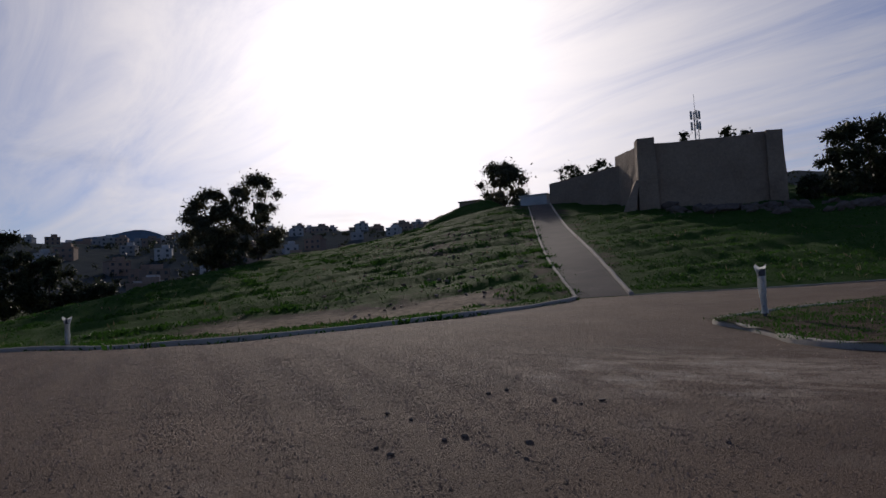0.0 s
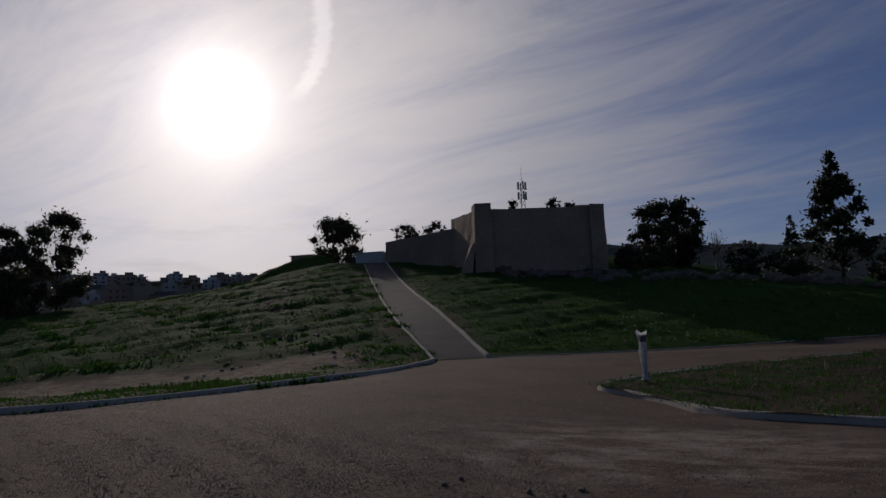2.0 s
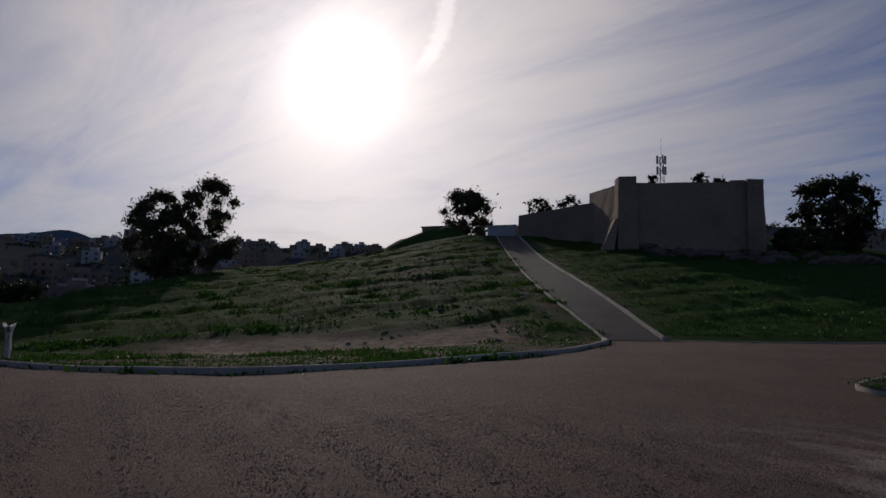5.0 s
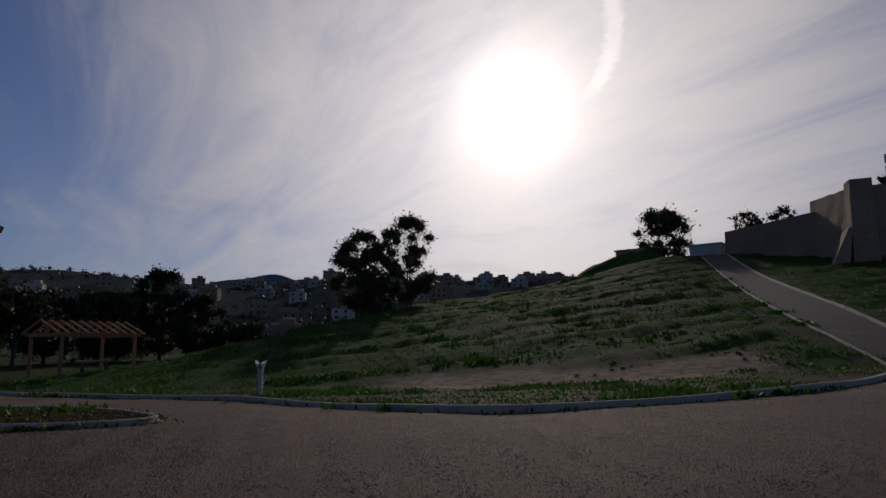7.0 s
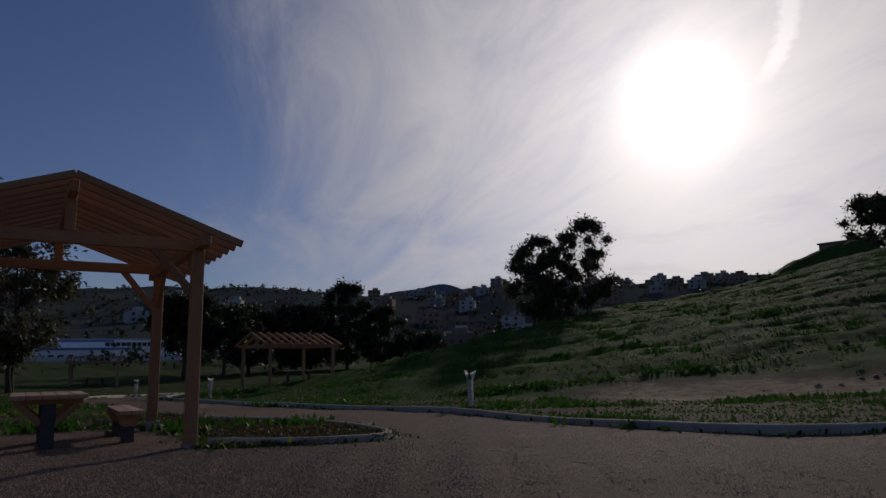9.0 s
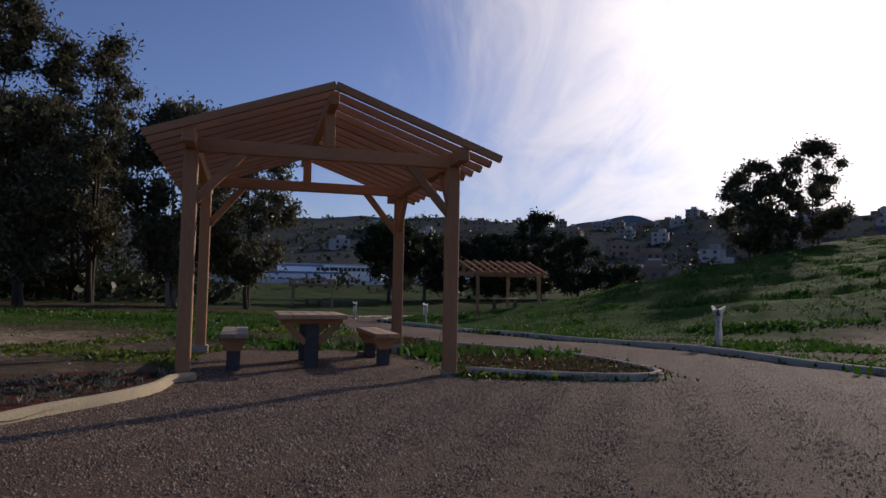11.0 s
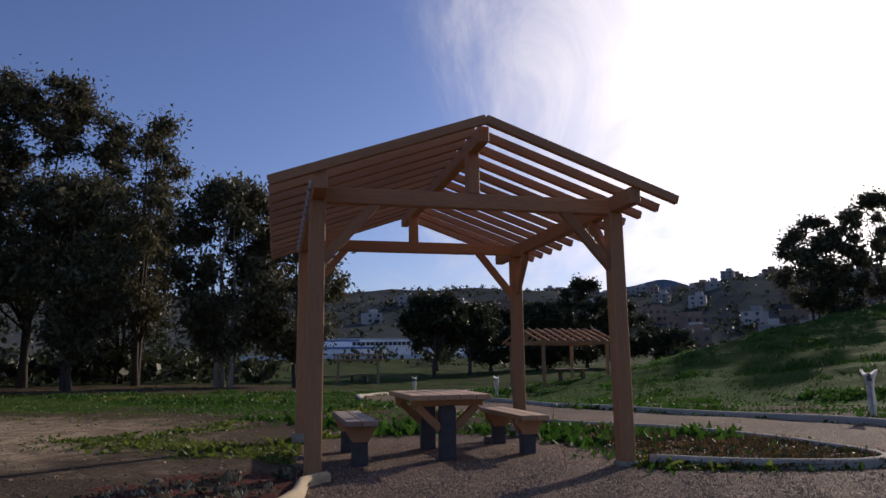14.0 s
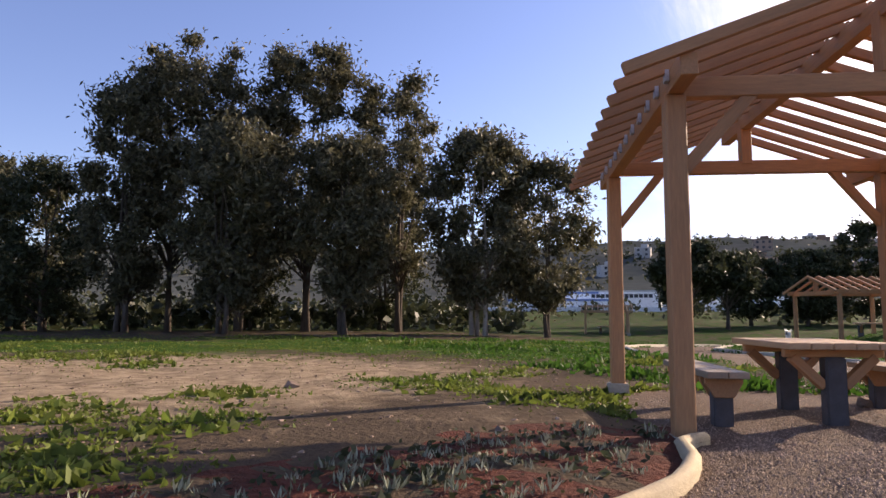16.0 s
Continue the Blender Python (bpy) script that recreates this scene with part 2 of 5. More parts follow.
M["gravel"] = gravel_material()
M["asphalt"] = mat("asphalt", (0.105, 0.09, 0.078), 0.9, (0.075, 0.066, 0.06), 0.6, 0.5, 60.0, dist=0.01,
                   spots=((0.15, 0.13, 0.11), 0.8, 0.6, 0.8))
M["stone"] = mat("stone", (0.34, 0.245, 0.180), 0.9, (0.20, 0.138, 0.098), 4.0, 0.3, 60.0, island=0.6)
M["kerb"] = mat("kerb", (0.46, 0.41, 0.33), 0.88, (0.34, 0.30, 0.24), 1.4, 0.5, 35.0, dist=0.012, spots=((0.17, 0.13, 0.10), 2.5, 0.60, 0.74))
M["kerb_ochre"] = mat("kerb_ochre", (0.50, 0.39, 0.235), 0.85, (0.36, 0.30, 0.20), 1.6, 0.5, 35.0, dist=0.012, spots=((0.24, 0.17, 0.11), 2.5, 0.60, 0.76))
M["wood"] = mat("wood", (0.44, 0.225, 0.105), 0.62, (0.33, 0.155, 0.07), 2.2, 0.25, 40.0, stretch=(1, 1, 0.12), obj_random=0.16, dist=0.006)
M["wood_x"] = mat("wood_x", (0.44, 0.225, 0.105), 0.62, (0.33, 0.155, 0.07), 2.2, 0.25, 40.0, stretch=(0.12, 1, 1), obj_random=0.16, dist=0.006)
M["plank"] = mat("plank", (0.50, 0.33, 0.19), 0.6, (0.38, 0.23, 0.125), 2.6, 0.25, 40.0, stretch=(0.1, 1, 1), obj_random=0.16, dist=0.006)
M["plank_grey"] = mat("plank_grey", (0.34, 0.27, 0.20), 0.65, (0.25, 0.19, 0.14), 2.6, 0.3, 40.0, stretch=(0.1, 1, 1), obj_random=0.16, dist=0.006)
M["leg"] = mat("leg", (0.085, 0.084, 0.090), 0.8, (0.050, 0.048, 0.052), 5.0, 0.4, 60.0, dist=0.01)
M["soil"] = mat("soil", (0.150, 0.045, 0.028), 0.95, (0.055, 0.022, 0.015), 2.0, 1.0, 14.0, dist=0.08)
M["plastic"] = mat("plastic", (0.84, 0.85, 0.83), 0.35, (0.68, 0.69, 0.66), 6.0, 0.5, 14.0, dist=0.03, translucent=0.6)
M["lamp_dark"] = mat("lamp_dark", (0.05, 0.05, 0.055), 0.5, (0.09, 0.09, 0.09), 5.0, 0.1, 40.0)
M["rammed"] = mat("rammed", (0.39, 0.28, 0.195), 0.95, (0.30, 0.21, 0.145), 0.30, 0.7, 4.0, dist=0.10, spots=((0.15, 0.10, 0.07), 0.22, 0.60, 0.78))
M["whitewash"] = mat("whitewash", (0.62, 0.62, 0.60), 0.9, (0.5, 0.49, 0.46), 0.5, 0.3, 8.0)
M["rock"] = mat("rock", (0.22, 0.165, 0.125), 0.95, (0.12, 0.09, 0.07), 0.5, 0.9, 3.0, dist=0.15)
M["bark"] = mat("bark", (0.12, 0.098, 0.080), 0.9, (0.065, 0.052, 0.044), 2.0, 0.7, 18.0, stretch=(1, 1, 0.25), dist=0.04)
M["bark_pale"] = mat("bark_pale", (0.40, 0.35, 0.29), 0.8, (0.22, 0.17, 0.135), 1.2, 0.5, 16.0, stretch=(1, 1, 0.3), dist=0.03)
M["leaf"] = mat("leaf", (0.082, 0.082, 0.045), 0.5, (0.135, 0.124, 0.074), 0.6, 0, 3.0, island=0.45, translucent=0.30, spec=0.25)
M["leaf_dark"] = mat("leaf_dark", (0.040, 0.050, 0.024), 0.55, (0.065, 0.072, 0.036), 0.6, 0, 3.0, island=0.4, translucent=0.2, spec=0.15)
M["leaf_rust"] = mat("leaf_rust", (0.16, 0.085, 0.04), 0.6, (0.10, 0.075, 0.035), 0.6, 0, 3.0, island=0.4, translucent=0.30)
M["weed"] = mat("weed", (0.072, 0.120, 0.020), 0.55, (0.145, 0.170, 0.034), 0.3, 0, 3.0, island=0.4, translucent=0.40, spec=0.2)
M["weed_hill"] = mat("weed_hill", (0.026, 0.082, 0.011), 0.6, (0.050, 0.112, 0.018), 0.35, 0, 3.0, island=0.25, translucent=0.45, spec=0.08)
M["verge"] = mat("verge", (0.052, 0.062, 0.022), 0.7, (0.080, 0.072, 0.034), 0.5, 0, 3.0, island=0.35, translucent=0.25, spec=0.08)
M["dry"] = mat("dry", (0.30, 0.24, 0.13), 0.8, (0.20, 0.15, 0.08), 0.5, 0, 3.0, island=0.35, translucent=0.25)
M["succulent"] = mat("succulent", (0.20, 0.23, 0.16), 0.5, (0.32, 0.32, 0.23), 1.5, 0, 6.0, island=0.4, translucent=0.12)
# scrub colour lightened and cooled: the distance haze is painted into it
M["far_hill_hazed"] = mat("far_hill_hazed", (0.066, 0.078, 0.074), 0.95, (0.10, 0.105, 0.095), 0.02, 0.2, 0.12, dist=1.0, spec=0.0)
# pale blue is air haze put into the mountain's base colour
M["far_haze_blue"] = mat("far_haze_blue", (0.16, 0.21, 0.28), 0.95, (0.18, 0.23, 0.30), 0.01, 0, 0.1)
M["house_pale"] = mat("house_pale", (0.46, 0.45, 0.43), 0.9, (0.34, 0.33, 0.31), 0.1, 0.1, 2.0, obj_random=0.3)
M["house_white"] = mat("house_white", (0.86, 0.86, 0.86), 0.9, (0.74, 0.74, 0.73), 0.1, 0.1, 2.0, obj_random=0.25)
M["house_ochre"] = mat("house_ochre", (0.30, 0.22, 0.17), 0.9, (0.24, 0.17, 0.13), 0.1, 0.1, 2.0, obj_random=0.25)
M["house_blue"] = mat("house_blue", (0.16, 0.26, 0.48), 0.7, (0.13, 0.21, 0.40), 0.1, 0.1, 2.0)
M["window_dark"] = mat("window_dark", (0.03, 0.035, 0.045), 0.25, (0.05, 0.05, 0.06), 0.5, 0, 3.0)
M["galvanised"] = mat("galvanised", (0.55, 0.55, 0.56), 0.55, (0.42, 0.42, 0.43), 9.0, 0.1, 40.0, metal=0.25)
M["steel"] = mat("steel", (0.42, 0.43, 0.44), 0.5, (0.3, 0.3, 0.3), 2.0, 0.1, 10.0, metal=0.6)


# ---- building helpers ----
def part(name, bm, material, parent=None, label=""):
    me = bpy.data.meshes.new(name)
    bm.normal_update()
    bm.to_mesh(me)
    bm.free()
    me.materials.append(M[material])
    ob = new(name, me)
    if parent:
        ob.parent = parent
    return tagged(ob, label)


def thing(name, m=None, **tags):
    ob = new(name)
    if m is not None:
        ob.matrix_world = m
    return tagged(ob, **tags)


def raw(name, verts, faces, material, parent=None, smooth=False):
    me = bpy.data.meshes.new(name)
    me.from_pydata([tuple(map(float, v)) for v in verts], [], [tuple(map(int, f)) for f in faces])
    me.materials.append(M[material])
    if smooth:
        me.polygons.foreach_set("use_smooth", [True] * len(me.polygons))
    me.update()
    ob = new(name, me)
    if parent:
        ob.parent = parent
    return ob


def beam(bm, a, b, w, h, bevel=0.008, up=(0, 0, 1)):
    """A bevelled timber from a to b, w wide and h high."""
    a, b = Vector(a), Vector(b)
    d = (b - a)
    n = d.length
    x = d.normalized()
    y = Vector(up).cross(x)
    y = y.normalized() if y.length > 1e-4 else Vector((0, 1, 0))
    z = x.cross(y)
    m = Matrix((x, y, z)).transposed().to_4x4()
    m.translation = (a + b) / 2
    g = bmesh.ops.create_cube(bm, size=1.0, matrix=m @ Matrix.Diagonal((n, w, h, 1)))
    if bevel:
        es = list({e for v in g["verts"] for e in v.link_edges})
        bmesh.ops.bevel(bm, geom=es, offset=bevel, segments=1, affect="EDGES")
    return bm


def beam_part(name, a, b, w, h, material, parent, bevel=0.008, label=""):
    """A timber as its own object whose local x runs along its length."""
    a, b = Vector(a), Vector(b)
    x = (b - a).normalized()
    y = Vector((0, 0, 1)).cross(x)
    y = y.normalized() if y.length > 1e-4 else Vector((0, 1, 0))
    z = x.cross(y)
    m = Matrix((x, y, z)).transposed().to_4x4()
    m.translation = (a + b) / 2
    n = (b - a).length
    ob = part(name, beam(bmesh.new(), (-n / 2, 0, 0), (n / 2, 0, 0), w, h, bevel), material, parent, label)
    ob.matrix_local = m
    return ob


def box(bm, x0, x1, y0, y1, z0, z1, bevel=0.0):
    m = Matrix.Translation(((x0 + x1) / 2, (y0 + y1) / 2, (z0 + z1) / 2)) @ Matrix.Diagonal((x1 - x0, y1 - y0, z1 - z0, 1))
    g = bmesh.ops.create_cube(bm, size=1.0, matrix=m)
    if bevel:
        es = list({e for v in g["verts"] for e in v.link_edges})
        bmesh.ops.bevel(bm, geom=es, offset=bevel, segments=2, affect="EDGES")
    return bm


def tube_arrays(points, radii, sides=7):
    """Verts and faces of a tapered tube along points."""
    vs, fs = [], []
    pts = [Vector(p) for p in points]
    for i, (p, r) in enumerate(zip(pts, radii)):
        d = (pts[min(i + 1, len(pts) - 1)] - pts[max(i - 1, 0)]).normalized()
        u = d.orthogonal().normalized()
        v = d.cross(u)
        for k in range(sides):
            a = 2 * math.pi * k / sides
            vs.append(p + (u * math.cos(a) + v * math.sin(a)) * r)
    for i in range(len(pts) - 1):
        for k in range(sides):
            a, b = i * sides + k, i * sides + (k + 1) % sides
            fs.append((a, b, b + sides, a + sides))
    fs.append(tuple(range(sides))[::-1])
    fs.append(tuple(range((len(pts) - 1) * sides, len(pts) * sides)))
    return vs, fs


def join_arrays(parts):
    vs, fs, n = [], [], 0
    for v, f in parts:
        vs += list(v)
        fs += [tuple(i + n for i in q) for q in f]
        n += len(v)
    return vs, fs


def quads_mesh(name, centres, long_axis, wide_axis, material, parent=None):
    """Many small lozenge leaves: centres, half-length and half-width vectors, all N x 3."""
    n = len(centres)
    v = np.stack([centres - long_axis, centres + wide_axis - long_axis * 0.1, centres + long_axis, centres - wide_axis - long_axis * 0.1], 1).reshape(-1, 3)
    me = bpy.data.meshes.new(name)
    me.vertices.add(4 * n)
    me.vertices.foreach_set("co", v.astype(np.float32).ravel())
    me.loops.add(4 * n)
    me.loops.foreach_set("vertex_index", np.arange(4 * n, dtype=np.int32))
    me.polygons.add(n)
    me.polygons.foreach_set("loop_start", np.arange(0, 4 * n, 4, dtype=np.int32))
    me.polygons.foreach_set("loop_total", np.full(n, 4, dtype=np.int32))
    me.materials.append(M[material])
    me.update(calc_edges=True)
    ob = new(name, me)
    if parent:
        ob.parent = parent
    return ob


def unit_rows(rng, n):
    v = rng.normal(size=(n, 3))
    return v / np.linalg.norm(v, axis=1, keepdims=True)


# ---- the lie of the land ----
def sstep(t):
    t = np.clip(t, 0, 1)
    return t * t * (3 - 2 * t)


P0, PD = np.array((0.8, 27.7)), np.array((-0.348, 0.9375))
PN = np.array((0.9375, 0.348))


def wav(x, y, f, seed=0.0):
    return (np.sin(x * f + 1.3 * seed) * np.cos(y * f * 1.13 + seed) + 0.5 * np.sin(x * f * 2.1 - y * f * 1.7 + seed * 2.7)
            + 0.3 * np.cos(x * f * 3.7 + y * f * 4.3 + seed))


def land(x, y):
    """Height of the ground without its small bumps."""
    x, y = np.asarray(x, float), np.asarray(y, float)
    g = 0.0265 * np.clip(y - 4, 0, 24) * sstep((x + 12) / 11) - 0.42 * sstep(x / 8) * sstep((26 - y) / 20 + 0.3)
    s = (x - P0[0]) * PD[0] + (y - P0[1]) * PD[1]
    w = (x - P0[0]) * PN[0] + (y - P0[1]) * PN[1]
    climb = np.clip(s / 56.9, 0, 1.0)
    ramp = 11.1 * climb
    left = np.where(w > -31, 1 - 0.31 * sstep((-w - 4) / 27), 0.69 * (1 - sstep((-w - 31) / 20)))
    right = 1 - 0.35 * sstep((w - 22) / 45)
    g = g + ramp * left * right
    g = g - 0.75 * np.exp(-((x + 50) ** 2 / (2 * 17.0 ** 2) + (y - 21) ** 2 / (2 * 9.0 ** 2)))
    # the last of the ramp steepens, and a mound of earth stands on the crest
    g = g + 0.75 * climb ** 3 * sstep((w + 14) / 10)
    g = g + 3.0 * sstep((x + 42.5) / 6.0) * sstep((-25 - x) / 5) * np.exp(-((y - 89) / 5.0) ** 2)
    far = np.hypot(x + 3, y)
    g = g + 2.5 * sstep((far - 80) / 80) * sstep((-x - 40) / 40)
    g = g - 6.0 * sstep((s - 120) / 80)
    return g


def bumps(x, y):
    s = (x - P0[0]) * PD[0] + (y - P0[1]) * PD[1]
    w = (x - P0[0]) * PN[0] + (y - P0[1]) * PN[1]
    k = sstep((s - 1) / 5) * sstep((np.abs(w) - 1.6) / 2.0)
    left = sstep((-x - 13) / 6)
    return k * (0.05 * wav(x, y, 1.9, 1) + 0.11 * wav(x, y, 0.7, 2)) + (1 - k) * left * (0.035 * wav(x, y, 1.1, 3))


def inside(poly, x, y):
    """Which points lie in the polygon."""
    res = np.zeros(np.shape(x), bool)
    n = len(poly)
    for i in range(n):
        (x0, y0), (x1, y1) = poly[i], poly[(i + 1) % n]
        c = (y0 > y) != (y1 > y)
        with np.errstate(divide="ignore", invalid="ignore"):
            res ^= c & (x < (x1 - x0) * (y - y0) / (y1 - y0 + 1e-12) + x0)
    return res


def edge_distance(poly, x, y, closed=True):
    """Distance to the outline and the nearest place on it."""
    best = np.full(np.shape(x), 1e9)
    bx, by = np.zeros(np.shape(x)), np.zeros(np.shape(x))
    n = len(poly)
    for i in range(n if closed else n - 1):
        (x0, y0), (x1, y1) = poly[i], poly[(i + 1) % n]
        dx, dy = x1 - x0, y1 - y0
        t = np.clip(((x - x0) * dx + (y - y0) * dy) / (dx * dx + dy * dy + 1e-12), 0, 1)
        qx, qy = x0 + t * dx, y0 + t * dy
        d = np.hypot(x - qx, y - qy)
        m = d < best
        best, bx, by = np.where(m, d, best), np.where(m, qx, bx), np.where(m, qy, by)
    return best, bx, by


def smooth_line(pts, step=0.4):
    """A rounded line through the points."""
    pts = [np.array(p, float) for p in pts]
    out = []
    for i in range(len(pts) - 1):
        p0, p1, p2, p3 = pts[max(i - 1, 0)], pts[i], pts[i + 1], pts[min(i + 2, len(pts) - 1)]
        k = max(2, int(np.linalg.norm(p2 - p1) / step))
        for j in range(k):
            t = j / k
            out.append(0.5 * (2 * p1 + (p2 - p0) * t + (2 * p0 - 5 * p1 + 4 * p2 - p3) * t * t + (3 * p1 - p0 - 3 * p2 + p3) * t ** 3))
    out.append(pts[-1])
    return out


# ---- outlines of the plan ----
KERB_MAIN = [(-46, 30), (-43, 20), (-39.5, 15), (-35, 12.9), (-27, 12.0), (-20, 12.3), (-16.5, 13.3), (-14, 13.4), (-11, 12.9), (-8, 12.4), (-6, 12.0), (-4.8, 12.4),
             (-4, 13.2), (-3, 14.3), (-2.2, 15.5), (-1.4, 17.0), (-0.6, 19.0), (-0.05, 21.8), (0.15, 24.2), (0.1, 26.0), (-0.17, 27.35)]
PATH_R0, PATH_R1 = np.array((1.8, 28.05)), np.array((-18.0, 81.4))
PATH_L0, PATH_LM, PATH_L1 = np.array((-0.17, 27.35)), np.array((-4.78, 38.4)), np.array((-20.45, 80.5))
ROAD_FAR = [(1.8, 28.05), (3.7, 28.9), (8.3, 30.6), (13.3, 33.0), (18, 35.4), (30, 41), (60, 54)]
ROAD_BACK = [(60, 47), (30, 32)]
ISLAND_R = [(19, 27), (14, 23.6), (10.4, 21.6), (7.9, 19.7), (6.5, 17.8), (6.0, 16.5), (6.5, 15.7), (7.3, 14.0), (7.9, 12.6), (8.9, 11.7), (13, 9.8), (20, 8)]
KERB_BED = [(-6.4, -4.6), (-7.9, -1.6), (-8.8, -0.1), (-9.72, 0.68), (-10.35, 1.3), (-11.1, 1.72), (-11.75, 1.9), (-12.02, 2.2)]
KERB_ISLE = [(-11.45, 6.0), (-10.65, 6.85), (-10.25, 7.7), (-10.2, 8.5), (-10.7, 9.05), (-12.3, 9.4), (-14.4, 9.15), (-16.2, 8.5), (-18.6, 8.0)]
PAD_BACK = [(-12.1, 2.3), (-13.6, 2.0), (-15.4, 2.4), (-16.5, 3.2), (-16.6, 5.0), (-15.9, 6.4), (-14.2, 6.6), (-12.4, 6.2)]

km = [tuple(p) for p in smooth_line(KERB_MAIN, 0.7)]
isr = [tuple(p) for p in smooth_line(ISLAND_R, 0.7)]
bed = [tuple(p) for p in smooth_line(KERB_BED, 0.5)]
isl = [tuple(p) for p in smooth_line(KERB_ISLE, 0.5)]
YARD = (km + ROAD_FAR + ROAD_BACK + isr + [(40, 5), (40, -25), (-4, -25)] + bed + PAD_BACK + isl
        + [(-24, 7.7), (-30, 7.4), (-35, 8.6), (-41, 12), (-46, 18), (-50, 30)])
RAMP = [tuple(PATH_L0), tuple(PATH_LM), tuple(PATH_L1), tuple(PATH_R1), tuple(PATH_R0)]


def draped_patch(name, poly, step, lift, material, fn=None):
    """A sheet that follows the ground inside the polygon, with a clean edge."""
    p = np.array(poly)
    xs = np.arange(p[:, 0].min() - step, p[:, 0].max() + 2 * step, step)
    ys = np.arange(p[:, 1].min() - step, p[:, 1].max() + 2 * step, step)
    X, Y = np.meshgrid(xs, ys, indexing="ij")
    ins = inside(poly, X, Y)
    d, bx, by = edge_distance(poly, X, Y)
    keep = ins[:-1, :-1] | ins[1:, :-1] | ins[1:, 1:] | ins[:-1, 1:]
    X2, Y2 = np.where(ins, X, bx), np.where(ins, Y, by)
    Z = land(X2, Y2) + lift + (fn(X2, Y2) if fn else 0)
    idx = np.arange(X.size).reshape(X.shape)
    I, J = np.nonzero(keep)
    f = np.stack([idx[I, J], idx[I + 1, J], idx[I + 1, J + 1], idx[I, J + 1]], 1)
    used = np.unique(f)
    remap = np.zeros(X.size, int)
    remap[used] = np.arange(len(used))
    v = np.stack([X2.ravel(), Y2.ravel(), Z.ravel()], 1)[used]
    ob = raw(name, v, remap[f], material, smooth=True)
    return ob


def ground_sheet():
    def axis(lo, hi, step, far):
        a = list(np.arange(lo, hi + 1e-6, step))
        k, out = step, []
        x = hi
        while x < far:
            k *= 1.18
            x += k
            out.append(x)
        k, pre = step, []
        x = lo
        while x > -far:
            k *= 1.18
            x -= k
            pre.append(x)
        return np.array(pre[::-1] + a + out)

    xs, ys = axis(-62, 34, 0.5, 2600), axis(-22, 92, 0.5, 2600)
    X, Y = np.meshgrid(xs, ys, indexing="ij")
    yard = inside(YARD, X, Y)
    ramp = inside(RAMP, X, Y)
    dy, _, _ = edge_distance(YARD, X, Y)
    dr, _, _ = edge_distance(RAMP, X, Y)
    on = yard | ramp
    d = np.minimum(dy, dr)
    Z = land(X, Y) + np.where(on, -0.10 * sstep(d / 0.8), bumps(X, Y) * sstep(d / 1.5) + 0.05 * sstep(d / 0.3))
    fx, fy = X + 3, Y
    s = (X - P0[0]) * PD[0] + (Y - P0[1]) * PD[1]
    w = (X - P0[0]) * PN[0] + (Y - P0[1]) * PN[1]
    hill = sstep((s + 4) / 6)
    grass = 0.45 + 0.58 * hill + 0.12 * wav(X, Y, 0.21, 4) + 0.08 * wav(X, Y, 0.6, 1)
    # the bare strip above the kerb and the worn patch up the slope beside the ramp
    strip = np.exp(-((s - 1.0 - 0.5 * np.sin(w * 0.9)) / 2.5) ** 2) * sstep((-w - 2.5) / 3) * sstep((w + 22) / 7)
    worn = np.exp(-((w + 7.5 + 0.06 * s) / 3.6) ** 2) * sstep((s + 2) / 5) * sstep((52 - s) / 10)
    # bare ground left of the pergola
    bare = np.exp(-(((X + 19) / 7.5) ** 2 + ((Y + 6.0) / 7.0) ** 2)) * 1.15
    verge = np.exp(-((d - 0.6) / 1.2) ** 2) * (~on) * sstep((Y - 9) / 3) * sstep((-X + 2) / 3)
    grass = grass - 0.95 * strip - 0.26 * worn - 1.0 * bare - 0.35 * verge
    left = sstep((-X - 14) / 4) * sstep((60 - Y) / 30) * (1 - hill)
    grass = grass + 0.45 * left * sstep((-X - 20) / 6)
    under = np.exp(-(((X + 46) / 9) ** 2)) * sstep((12 - Y) / 8) * sstep((Y + 45) / 10)
    grass = grass - 0.55 * under
    off = sstep((-X - 38) / 8)
    grass = grass * (1 - off) + (0.66 - 0.4 * under) * off
    dirt = 0.25 - 0.6 * off - 0.35 * sstep((-X - 26) / 10) + 1.0 * strip + 0.75 * bare + 0.05 * worn - 0.25 * hill + 0.1 * wav(X, Y, 0.4, 7) - 0.3 * under
    idx = np.arange(X.size).reshape(X.shape)
    f = np.stack([idx[:-1, :-1], idx[1:, :-1], idx[1:, 1:], idx[:-1, 1:]], -1).reshape(-1, 4)
    ob = raw("ground", np.stack([X.ravel(), Y.ravel(), Z.ravel()], 1), f, "ground", smooth=True)
    for name, a in (("grass", grass), ("dirt", dirt)):
        at = ob.data.attributes.new(name, "FLOAT", "POINT")
        at.data.foreach_set("value", np.clip(a, -1, 2).astype(np.float32).ravel())
    return tagged(ob, "weedy green hillside and bare earth ground", "ground", kind="structure")


ground = ground_sheet()
yard = draped_patch("road", YARD, 0.35, 0.012, "gravel", lambda x, y: 0.012 * wav(x, y, 1.3, 5))
vx = np.array([v.co[:2] for v in yard.data.vertices])
# dried pale mud where cars turn
mud = np.exp(-(((vx[:, 0] - 6.6) / 2.6) ** 2 + ((vx[:, 1] - 9.4) / 1.9) ** 2)) * 1.4 + 0.8 * np.exp(-(((vx[:, 0] - 6.2) / 1.6) ** 2 + ((vx[:, 1] - 8.0) / 0.35) ** 2))
yard.data.attributes.new("pale", "FLOAT", "POINT").data.foreach_set("value", np.clip(mud, 0, 1).astype(np.float32))
tagged(yard, "brown gravel yard and road with scattered pale stones", "road", kind="structure")
